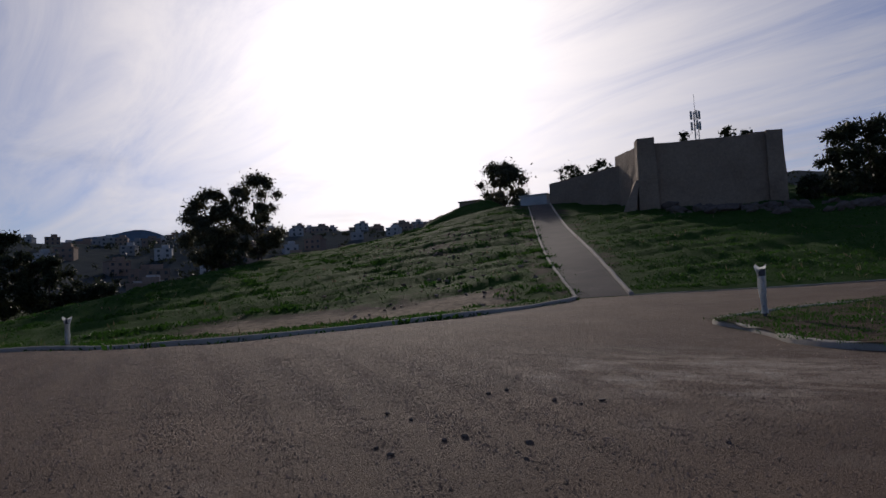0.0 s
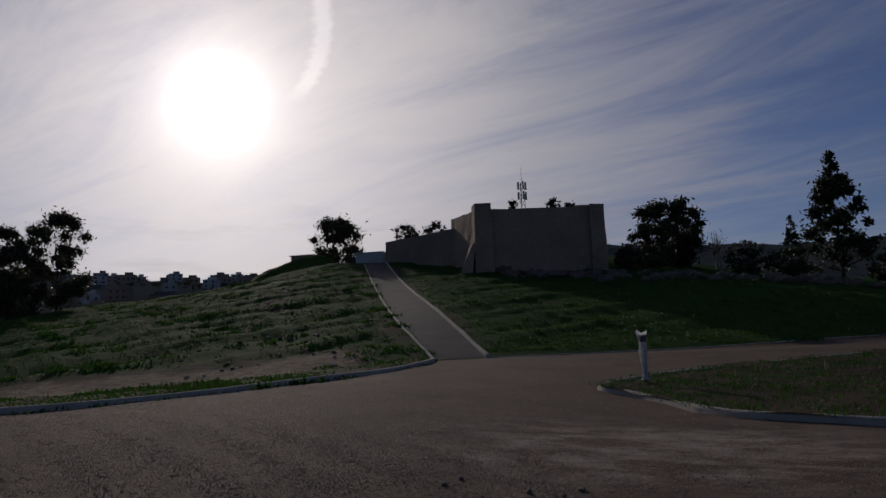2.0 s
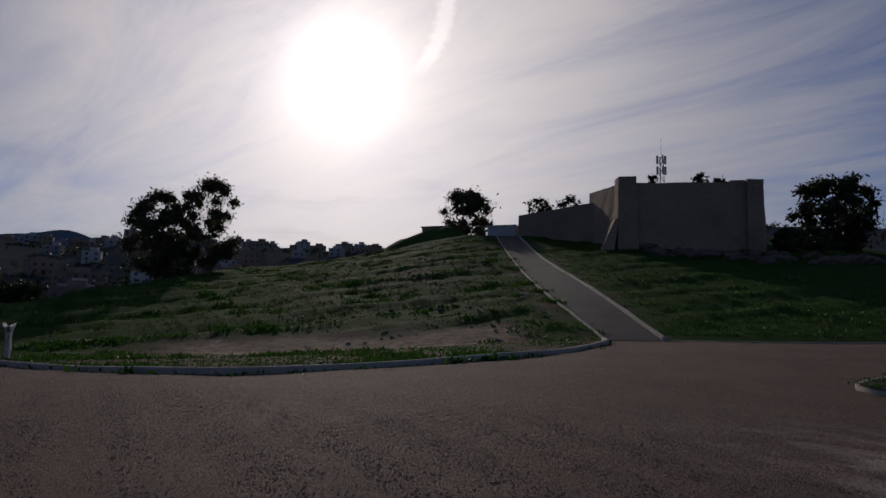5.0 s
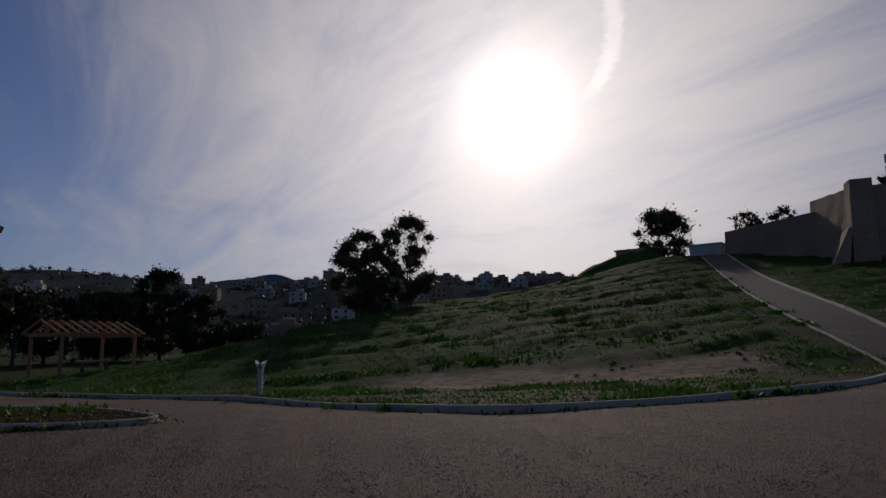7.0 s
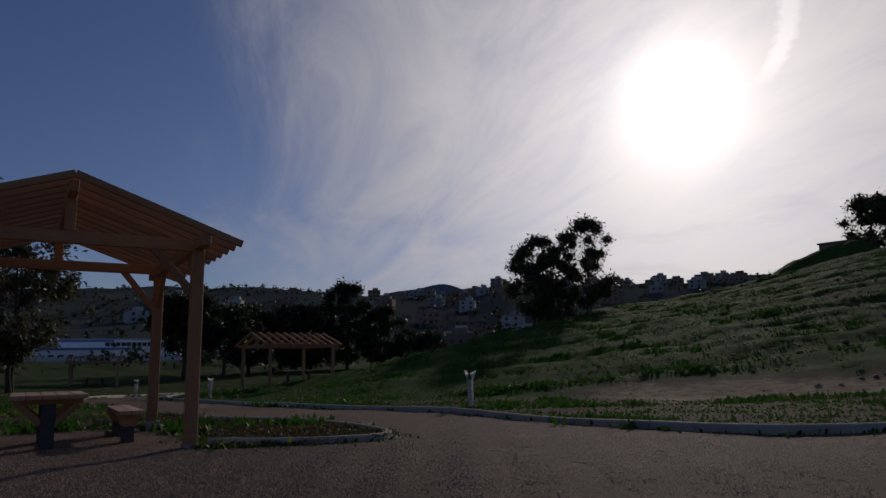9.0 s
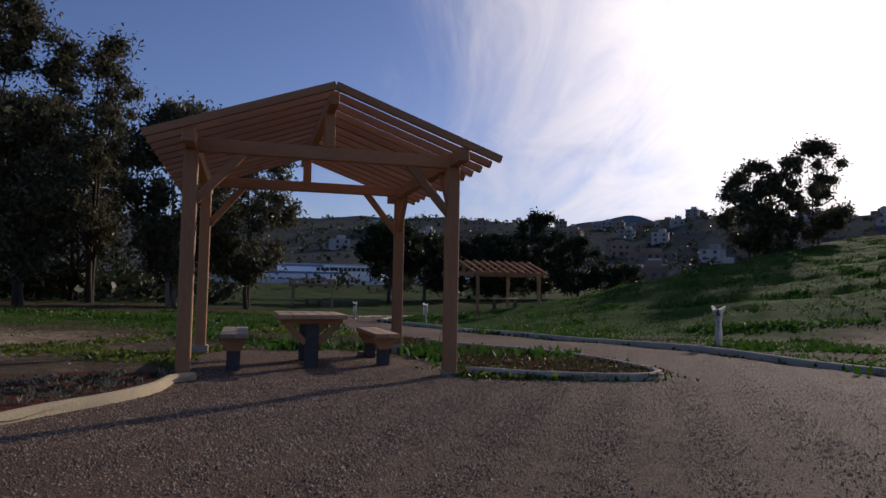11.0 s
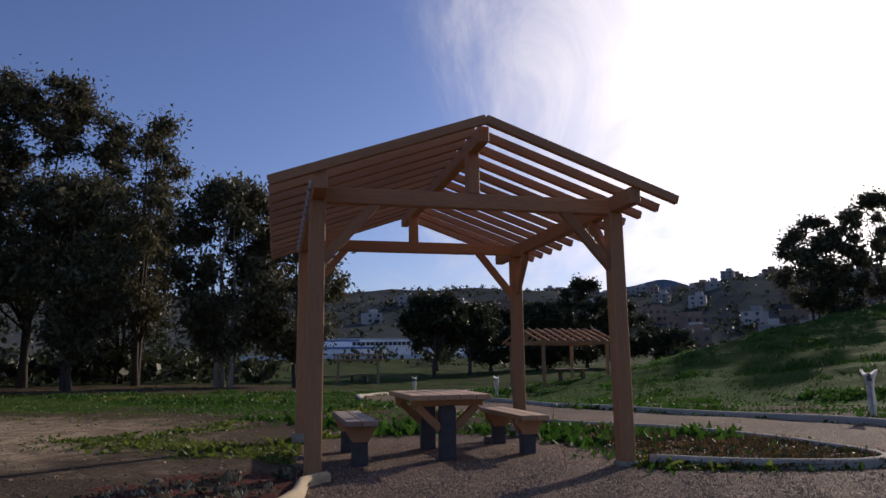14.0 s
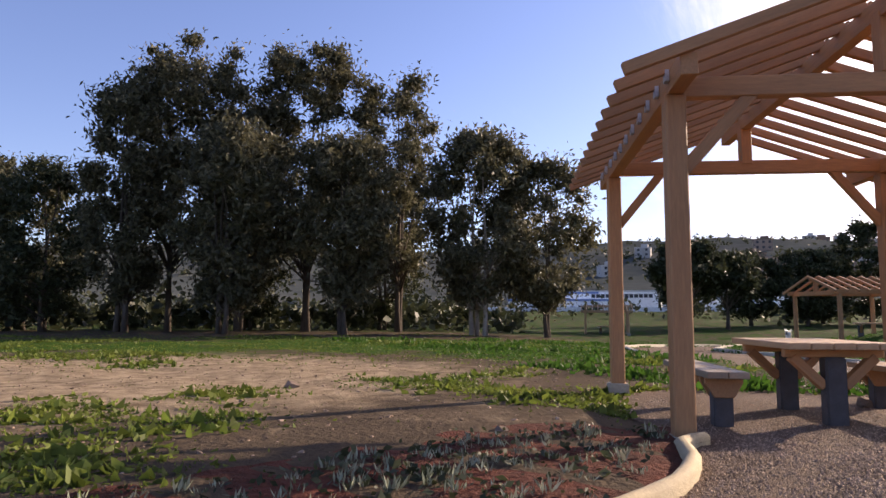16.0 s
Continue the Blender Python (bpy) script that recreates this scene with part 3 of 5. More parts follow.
tagged(draped_patch("pavement", RAMP, 0.45, 0.03, "asphalt"), "smooth straight ramp climbing the hill", "path", kind="structure")


def kerb_line(name, pts, width, height, material, label, wobble=0.02, offset=0.0):
    """A rounded concrete kerb along a line, its road face on the line."""
    line = smooth_line(pts, 0.35)
    prof = [(0.0, -0.15), (0.0, height * 0.75), (0.03, height * 0.95), (width * 0.45, height * 1.04), (width - 0.03, height * 0.96), (width, height * 0.7), (width, -0.15)]
    vs, fs = [], []
    for i, p in enumerate(line):
        q0, q1 = line[max(i - 1, 0)], line[min(i + 1, len(line) - 1)]
        t = (q1 - q0) / (np.linalg.norm(q1 - q0) + 1e-9)
        nrm = np.array((-t[1], t[0]))
        z = float(land(p[0], p[1]))
        wob = wobble * math.sin(i * 0.55) + wobble * 0.6 * math.sin(i * 1.7 + 1)
        hw = 1 + 0.12 * math.sin(i * 0.31 + 2)
        for u, h in prof:
            q = p + nrm * (u + offset + wob)
            vs.append((q[0], q[1], z + (h * hw if h > 0 else h)))
    k = len(prof)
    for i in range(len(line) - 1):
        for j in range(k - 1):
            a = i * k + j
            fs.append((a, a + 1, a + 1 + k, a + k))
    fs.append(tuple(range(k))[::-1])
    fs.append(tuple(range((len(line) - 1) * k, len(line) * k)))
    ob = raw(name, vs, fs, material, smooth=True)
    return tagged(ob, label, "kerb", kind="structure")


kerb_line("kerb_main", KERB_MAIN, 0.20, 0.14, "kerb", "wavy pale concrete kerb between road and grass")
kerb_line("kerb_ramp_right", [tuple(PATH_R1), tuple(PATH_R1 * 0.5 + PATH_R0 * 0.5), tuple(PATH_R0)], 0.18, 0.15, "kerb", "straight pale kerb edging the ramp", 0.01)
kerb_line("kerb_ramp_left", [tuple(PATH_L0), tuple(PATH_LM), tuple(PATH_L1 * 0.5 + PATH_LM * 0.5), tuple(PATH_L1)], 0.14, 0.09, "kerb", "low worn kerb edging the ramp", 0.012)
kerb_line("kerb_road_far", ROAD_FAR[::-1], 0.12, 0.05, "kerb", "low kerb half buried in grass along the road", 0.015, offset=-0.12)
kerb_line("kerb_island", ISLAND_R, 0.2, 0.125, "kerb", "curved pale concrete kerb round a grassy island", offset=0.0)
kerb_line("kerb_bend", [(-30, 7.4), (-35, 8.6), (-41, 12), (-46, 18), (-50, 30)][::-1], 0.2, 0.14, "kerb", "pale kerb on the outside of the far bend")
kerb_line("kerb_bed", KERB_BED, 0.12, 0.115, "kerb_ochre", "ochre painted concrete kerb along the planting bed", 0.006)
kerb_line("kerb_isle", KERB_ISLE, 0.15, 0.13, "kerb", "pale concrete kerb round the triangular planting bed")

ISLE = isr + [(40, 8), (40, 30)]
tagged(draped_patch("island_ground", ISLE, 0.4, 0.12, "ground", lambda x, y: 0.03 * wav(x, y, 1.5, 6)), "raised earth of the kerbed island", "ground", kind="structure")

# planting beds of red soil
BED_L = bed + [(-12.7, 2.2), (-13.0, 0.6), (-12.2, -0.4), (-11.3, -1.3), (-10.0, -2.8), (-8.6, -5.2)]
BED_R = isl + [(-18.0, 7.0), (-15.6, 6.9), (-13.6, 6.9), (-12.2, 6.35)]
tagged(draped_patch("bed_soil", BED_L, 0.22, 0.055, "soil", lambda x, y: 0.018 * wav(x, y, 4.0, 2)), "dug red-brown soil of the planting bed", "soil", kind="structure")
tagged(draped_patch("bed_soil_far", BED_R, 0.22, 0.055, "soil", lambda x, y: 0.018 * wav(x, y, 4.0, 3)), "dug red-brown soil of the triangular bed", "soil", kind="structure")

# ---- pergolas ----
PE, PDP = Vector((0.145, 0.9894, 0)), Vector((-0.9894, 0.145, 0))
W_POST, D_POST = 3.80, 3.80


def pergola(m, n_rafters=13, detailed=True, label="", span=W_POST, depth=D_POST, post_h=3.17, rise=0.87, over=0.66, side=0.56, back_over=1.0, post_w=0.19, wood="wood", wood_x="wood_x"):
    """Local x runs back from the front posts, y along the front from one post to the other."""
    t = thing("pergola", m, label=label, category="pergola", group="timber pergolas")
    wz = 0.2
    for x in (0, depth):
        for y in (0, span):
            p = part("post", beam(bmesh.new(), (0, 0, -0.12), (0, 0, post_h), post_w, post_w, 0.014, up=(0, 1, 0)), wood, t)
            p.matrix_local = Matrix.Translation((x, y, 0))
            s = 1 if y == 0 else -1
            fh = 0.06 if x == 0 else 0.17
            fw = 0.115 if x == 0 else 0.14
            f = part("footing", box(bmesh.new(), -fw, fw, -fw, fw, -0.1, fh, 0.012), "kerb", t, "grey concrete footing")
            f.matrix_local = Matrix.Translation((x, y, 0))
            if detailed:
                beam_part("knee_brace", (x, y + s * 0.06, post_h - 0.72), (x, y + s * 0.72, post_h + (0.09 if x else 0.03)), 0.09, 0.12, wood_x, t)
            sx = 1 if x == 0 else -1
            if detailed and y > 0:
                beam_part("knee_brace", (x + sx * 0.06, y, post_h - 0.66), (x + sx * 0.6, y, post_h - 0.02), 0.09, 0.12, wood_x, t)
    z_plate = post_h + wz / 2
    slope = rise / (span / 2 + side)
    for y in (0, span):
        beam_part("side_plate", (-over + 0.06, y, z_plate), (depth + back_over - 0.06, y, z_plate), 0.15, wz, wood_x, t)
    for x in (0, depth):
        zt = z_plate - 0.03 + (0.06 if x and detailed else 0)
        beam_part("tie_beam", (x, -0.02, zt), (x, span + 0.02, zt), 0.13, 0.19, wood_x, t)
        z_ridge = post_h + wz + slope * span / 2
        p = part("king_post", beam(bmesh.new(), (0, 0, 0), (0, 0, z_ridge - z_plate - 0.2), 0.16, 0.15, 0.008, up=(0, 1, 0)), wood, t)
        p.matrix_local = Matrix.Translation((x, span / 2, z_plate + 0.065))
    z_ridge = post_h + wz + slope * span / 2
    beam_part("ridge_beam", (-over + 0.12, span / 2, z_ridge - 0.10), (depth + back_over - 0.12, span / 2, z_ridge - 0.10), 0.13, 0.19, wood_x, t)
    for i in range(n_rafters):
        x = -over + 0.04 + (depth + over + back_over - 0.08) * i / (n_rafters - 1)
        for s in (-1, 1):
            y1 = span / 2 + s * (span / 2 + side)
            z0 = z_ridge + 0.05
            beam_part("rafter", (x, span / 2 - s * 0.0, z0), (x, y1, z0 - slope * (span / 2 + side)), 0.078, 0.108, wood_x, t, 0.006)
            if detailed and 0 < i < n_rafters - 1:
                # a galvanised angle where the rafter crosses the plate
                yp = 0 if s < 0 else span
                zp = z0 - slope * (span / 2)
                p = part("angle_bracket", box(bmesh.new(), -0.045, 0.045, -0.02, 0.02, -0.06, 0.05, 0.004), "galvanised", t, "galvanised steel angle bracket")
                p.matrix_local = Matrix.Translation((x, yp + s * 0.1, zp - 0.075 - slope * 0.1))
    return t


front = Matrix((PDP, PE, Vector((0, 0, 1)))).transposed().to_4x4()
front.translation = (-12.18, 2.03, 0.0)
pergola(front, 13, label="reddish-brown timber pergola with open rafters on gravel")
for ang, org, lab in ((90, (-36.1, 18.9), "timber pergola beyond the road with pale rafters"), (75, (-66.2, 15.0), "small far timber pergola in the low field")):
    mm = Matrix.Rotation(radians(ang), 4, "Z")
    mm.translation = (*org, float(land(*org)))
    pergola(mm, 10, False, lab, span=3.6 if ang == 90 else 3.3, depth=4.0 if ang == 90 else 3.7, post_h=2.3 if ang == 90 else 1.95, rise=0.75 if ang == 90 else 0.6, over=0.4, side=0.4, back_over=0.4, post_w=0.16, wood="wood" if ang == 90 else "plank", wood_x="wood_x" if ang == 90 else "plank")


# ---- table and benches ----
def bracket(half, low_half, z, drop, thick):
    """A trapezium board, wide under the seat and narrow at the leg."""
    bm = bmesh.new()
    ring = ((-half, z), (half, z), (half, z - 0.05), (low_half, z - drop), (-low_half, z - drop), (-half, z - 0.05))
    f = bm.faces.new([bm.verts.new((-thick / 2, y, h)) for y, h in ring])
    e = bmesh.ops.extrude_face_region(bm, geom=[f])
    bmesh.ops.translate(bm, vec=(thick, 0, 0), verts=[v for v in e["geom"] if isinstance(v, bmesh.types.BMVert)])
    bmesh.ops.recalc_face_normals(bm, faces=bm.faces)
    bmesh.ops.bevel(bm, geom=bm.edges[:], offset=0.005, segments=1, affect="EDGES")
    return bm


def table_like(name, m, length, width, top_z, leg_x, label, category, thick=0.06, boards=4, leg_w=0.2, material="plank", group=""):
    t = thing(name, m, label=label, category=category, group=group)
    bw = width / boards
    for i in range(boards):
        y = -width / 2 + bw * (i + 0.5)
        beam_part("board", (-length / 2, y, top_z - thick / 2), (length / 2, y, top_z - thick / 2), bw - 0.008, thick, material, t, 0.008)
    for x in (-leg_x, leg_x):
        p = part("leg", box(bmesh.new(), -leg_w / 2, leg_w / 2, -leg_w * 0.62, leg_w * 0.62, -0.08, top_z - thick - 0.085, 0.015), "leg", t, "dark charcoal block leg")
        p.matrix_local = Matrix.Translation((x, 0, 0))
        beam_part("cross_bearer", (x, -width / 2 + 0.05, top_z - thick - 0.045), (x, width / 2 - 0.05, top_z - thick - 0.045), 0.09, 0.088, "wood_x", t)
        if width > 0.7:
            for s in (-1, 1):
                beam_part("strut", (x, s * 0.10, top_z - 0.46), (x, s * (width / 2 - 0.13), top_z - thick - 0.08), 0.11, 0.10, "wood_x", t)
        else:
            # a solid tapered bracket board on each side of the leg
            for s in (-1, 1):
                p = part("bracket", bracket(width / 2 - 0.02, leg_w * 0.62, top_z - thick - 0.004, 0.2, 0.04), "wood_x", t)
                p.matrix_local = Matrix.Translation((x + s * (leg_w / 2 + 0.022), 0, 0))
    return t


def at_pergola(d, e, turn=0):
    p = Vector((-12.17, 2.07, 0)) + PDP * d + PE * e
    m = Matrix((PDP, PE, Vector((0, 0, 1)))).transposed().to_4x4() @ Matrix.Rotation(radians(turn), 4, "Z")
    m.translation = p + Vector((0, 0, 0.015))
    return m


table_like("picnic_table", at_pergola(1.86, 1.80), 1.85, 1.10, 0.84, 0.62, "plank picnic table on two dark block legs", "table", 0.07, 5, 0.17)
table_like("bench", at_pergola(1.80, 0.60), 2.05, 0.42, 0.55, 0.74, "weathered grey plank bench on two dark block legs", "bench", 0.07, 2, 0.16, "plank_grey", group="benches by the table")
table_like("bench", at_pergola(2.12, 3.02), 2.05, 0.42, 0.53, 0.66, "warm brown plank bench on two dark block legs", "bench", 0.07, 2, 0.16, "plank", group="benches by the table")


for x, y, a in ((-37.1, 21.2, 62), (-67.0, 17.2, 75)):
    mm = Matrix.Rotation(radians(a), 4, "Z")
    mm.translation = (x, y, float(land(x, y)))
    table_like("picnic_table", mm, 1.75, 1.0, 0.79, 0.60, "far plank picnic table under a pergola", "table", 0.07, 4, 0.22, group="far picnic tables")


# ---- bollard lamps wrapped in plastic ----
def bollard(x, y, h, label, seed, dz=0.0):
    rng = random.Random(seed)
    z = float(land(x, y)) + dz
    t = thing("bollard_lamp", Matrix.Translation((x, y, z + 0.02)), label=label, category="bollard lamp", group="wrapped bollard lamps")
    vs, fs = tube_arrays([(0, 0, -0.1), (0, 0, h * 0.8)], [0.05, 0.05], 10)
    raw("pole", vs, fs, "lamp_dark", t)
    vs, fs = tube_arrays([(0, 0, h * 0.78), (0, 0, h * 0.80), (0, 0, h * 0.94), (0, 0, h * 0.96)], [0.05, 0.085, 0.085, 0.05], 12)
    raw("lamp_head", vs, fs, "lamp_dark", t)
    bm = bmesh.new()
    rings, k = [], 14
    tilt = 0.35 + 0.4 * rng.random()
    for i in range(15):
        f = i / 14
        r = 0.068 + 0.012 * math.sin(f * 9 + seed) + 0.055 * max(0, f - 0.45) ** 1.2 + (0.025 if f < 0.06 else 0) + 0.14 * max(0, f - 0.86)
        ring = []
        for j in range(k):
            a = 2 * math.pi * j / k
            rr = r * (1 + 0.16 * math.sin(3 * a + 2 * f + seed) + rng.uniform(-0.12, 0.12))
            wide = 1 + 0.35 * f * abs(math.cos(a - tilt)) - 0.25 * f * abs(math.sin(a - tilt))
            ear = 0.045 * abs(math.cos(a - tilt)) ** 4 - 0.05 * abs(math.sin(a - tilt)) + rng.uniform(-0.02, 0.02) if i == 14 else 0
            ring.append(bm.verts.new((rr * wide * math.cos(a), rr * wide * math.sin(a), 0.03 + f * (h - 0.03) + ear)))
        rings.append(ring)
    for a, b in zip(rings, rings[1:]):
        for j in range(k):
            bm.faces.new((a[j], a[(j + 1) % k], b[(j + 1) % k], b[j]))
    part("wrapping", bm, "plastic", t, "crumpled white plastic wrapping")
    return t


bollard(7.13, 16.98, 1.14, "bollard lamp in white plastic on the grassy island", 3, 0.16)
bollard(-15.15, 14.96, 1.1, "bollard lamp in white plastic behind the kerb", 5, -0.05)
bollard(-31.0, 13.6, 0.95, "far bollard lamp in white plastic beside the road", 8)
bollard(-38.6, 12.6, 0.95, "far bollard lamp in white plastic at the bend", 9)


# ---- the fort on the hill ----
def fort():
    t = thing("fort", label="old rammed-earth fort with corner towers", category="fort")

    def battered(name, base, top, z0, z1, rag=0.0, dz=(0, 0, 0, 0)):
        """A block whose walls lean in: corner lists at foot and head."""
        bm = bmesh.new()
        lo = [bm.verts.new((x, y, z0)) for x, y in base]
        hi = [bm.verts.new((x, y, z1 + z)) for (x, y), z in zip(top, dz)]
        n = len(lo)
        for i in range(n):
            bm.faces.new((lo[i], lo[(i + 1) % n], hi[(i + 1) % n], hi[i]))
        bm.faces.new(hi)
        bm.faces.new(lo[::-1])
        if rag:
            bmesh.ops.subdivide_edges(bm, edges=bm.edges[:], cuts=7, use_grid_fill=True)
            for v in bm.verts:
                v.co += Vector((noise.noise(v.co * 0.9), noise.noise(v.co * 0.9 + Vector((9, 0, 0))), noise.noise(v.co * 0.7 + Vector((0, 9, 0))))) * rag
        return part(name, bm, "rammed", t)

    # main block, its two front towers, the buttress and the long lower wall
    battered("wall", [(-4.3, 67.4), (8.35, 70.3), (4.5, 86), (-9.0, 78.0)], [(-4.1, 67.7), (8.3, 70.5), (4.5, 85.6), (-8.8, 77.8)], 8.0, 14.85, 0.08, (0, 0, 0.4, 1.1))
    battered("tower", [(-4.45, 66.7), (-2.55, 67.0), (-2.8, 69.0), (-5.0, 68.7)], [(-4.3, 66.85), (-2.7, 67.1), (-2.95, 68.8), (-4.9, 68.5)], 8.0, 15.33, 0.07)
    battered("tower", [(6.95, 69.6), (8.5, 69.9), (8.3, 71.8), (6.6, 71.5)], [(7.05, 69.7), (8.45, 70.0), (8.1, 71.6), (6.75, 71.3)], 8.0, 14.98, 0.07)
    battered("buttress", [(-5.9, 65.6), (-4.7, 65.9), (-5.6, 69.3), (-6.6, 69.0)], [(-4.6, 66.8), (-4.3, 66.9), (-5.0, 68.8), (-5.3, 68.8)], 8.0, 11.3, 0.05)
    battered("parapet_stub", [(5.5, 70.3), (6.9, 70.6), (6.8, 71.2), (5.4, 70.9)], [(5.6, 70.35), (6.9, 70.6), (6.8, 71.1), (5.5, 70.8)], 14.7, 15.05, 0.05)
    battered("low_wall", [(-18.5, 82.9), (-8.0, 76.2), (-7.4, 77.3), (-17.9, 84.0)], [(-18.4, 83.0), (-8.0, 76.3), (-7.4, 77.2), (-17.9, 83.9)], 9.5, 14.65, 0.06)
    return t


fort()
def hut(x0, x1, y, z0, z1, name, label, material="whitewash"):
    t = thing(name, label=label, category="building")
    bm = bmesh.new()
    box(bm, x0, x1, y, y + 3.5, z0, z1, 0.05)
    part("wall", bm, material, t)
    bm = bmesh.new()
    box(bm, x0 - 0.15, x1 + 0.15, y - 0.15, y + 3.65, z1 + 0.002, z1 + 0.18, 0.03)
    part("roof_slab", bm, material, t)
    return t


hut(-22.5, -18.9, 83.2, 10.0, 13.4, "hut", "small pale flat-roofed hut at the top of the ramp")
hut(-34.0, -30.6, 89.0, 9.0, 14.5, "ruin_wall", "low broken masonry wall on the crest", "rammed")


# ---- trees ----
def leaf_cloud(rng, clumps, n, size, droop=0.4, flat=0.0):
    """Leaf centres and axes in clumps (x, y, z, r), denser towards the outside of each."""
    c = np.array(clumps)
    w = c[:, 3] ** 2
    k = rng.choice(len(c), n, p=w / w.sum())
    d = unit_rows(rng, n)
    r = c[k, 3] * np.abs(rng.normal(0.0, 0.62, n))
    p = c[k, :3] + d * r[:, None] * np.array((1, 1, 0.85))
    a = unit_rows(rng, n)
    a[:, 2] -= droop
    a /= np.linalg.norm(a, axis=1, keepdims=True)
    b = np.cross(a, unit_rows(rng, n))
    b /= np.linalg.norm(b, axis=1, keepdims=True) + 1e-9
    s = size * rng.uniform(0.6, 1.4, n)
    return p, a * s[:, None], b * (s * 0.38)[:, None]


def tree(name, x, y, height, radius, label, seed, low=0.25, leaves=5000, size=0.16, stems=1, leaf="leaf", bark="bark", clump=0.9,
         shape="round", lean=(0, 0), trunk_r=0.16, group="", z=None, n_clumps=34, gaps=0.0, category="tree"):
    """Tapered trunk, limbs towards clumps of leaves, and a crown of many small leaves."""
    rng = np.random.default_rng(seed)
    n_clumps, clump = int(n_clumps * 1.7), clump * 0.85
    z0 = float(land(x, y)) if z is None else z
    t = thing(name, Matrix.Translation((x, y, z0)), label=label, category=category, group=group)
    clumps = []
    for i in range(n_clumps):
        f = rng.uniform(low, 1.0)
        if shape == "round":
            rr = radius * math.sqrt(max(0.05, 1 - ((f - (low + 1) / 2) / ((1 - low) / 2)) ** 2)) * 0.88
        elif shape == "cone":
            rr = radius * (1.02 - f) / (1.0 - low) * 0.95
        elif shape == "umbrella":
            rr = radius * (1.0 if f < 0.82 else 0.72)
        else:
            rr = radius * 0.8
        a, q = rng.uniform(0, 2 * math.pi), math.sqrt(rng.uniform(0.12 + gaps * 0.3, 1))
        cr = clump * rng.uniform(0.6, 1.2) * (0.55 if shape == "cone" and f > 0.75 else 1)
        clumps.append((rr * q * math.cos(a) + lean[0] * f * height, rr * q * math.sin(a) + lean[1] * f * height, min(f * height, height - cr * 0.7), cr))
    woods = []
    order = sorted(clumps, key=lambda c: c[2])
    for s in range(stems):
        off = Vector((rng.uniform(-0.5, 0.5), rng.uniform(-0.5, 0.5), 0)) * (stems > 1)
        sway = Vector((rng.uniform(-0.08, 0.08), rng.uniform(-0.08, 0.08), 0)) * height
        top = height * (0.9 if shape != "umbrella" else 0.75)
        pts = [off + Vector((lean[0] * f * height, lean[1] * f * height, f * top)) + sway * (f * f) * (1 if stems > 1 else 0.5)
               + Vector((noise.noise((f * 3, seed, s)), noise.noise((f * 3, s, seed + 7)), 0)) * 0.25 for f in np.linspace(-0.03, 1, 9)]
        r0 = trunk_r * (1 if stems == 1 else 0.8)
        woods.append(("trunk", tube_arrays(pts, [r0 * (1.35 if i == 0 else 1) * (1 - 0.88 * i / 8) for i in range(9)], 8)))
        for c in order[s::stems][:14]:
            f = max(0.08, min(0.85, (c[2] / height) * 0.72))
            i = f * 8
            p = pts[int(i)].lerp(pts[min(8, int(i) + 1)], i - int(i))
            e = Vector(c[:3])
            mid = p.lerp(e, 0.5) + Vector((0, 0, 0.08 * (e - p).length))
            rb = r0 * (1 - 0.85 * f) * 0.5
            woods.append(("limb", tube_arrays([p, mid, e], [rb, rb * 0.65, rb * 0.22], 5)))
    for nm, (vs, fs) in woods:
        raw(nm, vs, fs, bark, t, smooth=True)
    p, a, b = leaf_cloud(rng, clumps, leaves, size, 0.5 if leaf != "leaf_dark" else 0.1)
    quads_mesh("crown", p, a, b, leaf, t)
    return t


EU = "grove of eucalyptus trees"
for i, (x, y, h, r, low, st, nl, lf) in enumerate((
        (-53.0, -16.5, 20.5, 4.6, 0.30, 2, 20000, "leaf"), (-55.5, -8.2, 20.8, 3.9, 0.28, 2, 20000, "leaf"), (-56.0, -1.8, 19.0, 3.7, 0.25, 2, 17000, "leaf"),
        (-51.0, -18.9, 16.4, 3.8, 0.14, 2, 18000, "leaf"), (-50.8, 4.0, 13.7, 4.5, 0.18, 3, 20000, "leaf"), (-52.0, 8.4, 12.2, 4.3, 0.18, 2, 15000, "leaf"),
        (-47.5, -11.5, 13.0, 4.0, 0.14, 3, 15000, "leaf"), (-48.5, -4.6, 12.4, 3.7, 0.16, 3, 15000, "leaf"), (-58.0, -29.5, 13.2, 5.0, 0.10, 2, 13000, "leaf"),
        (-54.0, -25.5, 12.0, 4.6, 0.10, 2, 13000, "leaf_dark"), (-60.0, -13.0, 15.0, 5.0, 0.08, 2, 13000, "leaf_dark"), (-62.0, -3.0, 13.0, 5.0, 0.10, 2, 11000, "leaf_dark"),
        (-57.0, -39.0, 12.5, 5.5, 0.06, 2, 11000, "leaf_dark"), (-54.5, -12.4, 18.6, 3.8, 0.22, 2, 18000, "leaf"))):
    tree("eucalyptus", x, y, h, r, "tall eucalyptus with drooping grey-green leaves" if lf == "leaf" else "shady dark eucalyptus with a low crown", 40 + i, low, int(nl * 1.7), 0.18, st, lf,
         "bark_pale" if i == 4 else "bark", 1.35, "tall" if h > 18 else "round", trunk_r=0.26 if h > 15 else 0.2, group=EU, n_clumps=56)
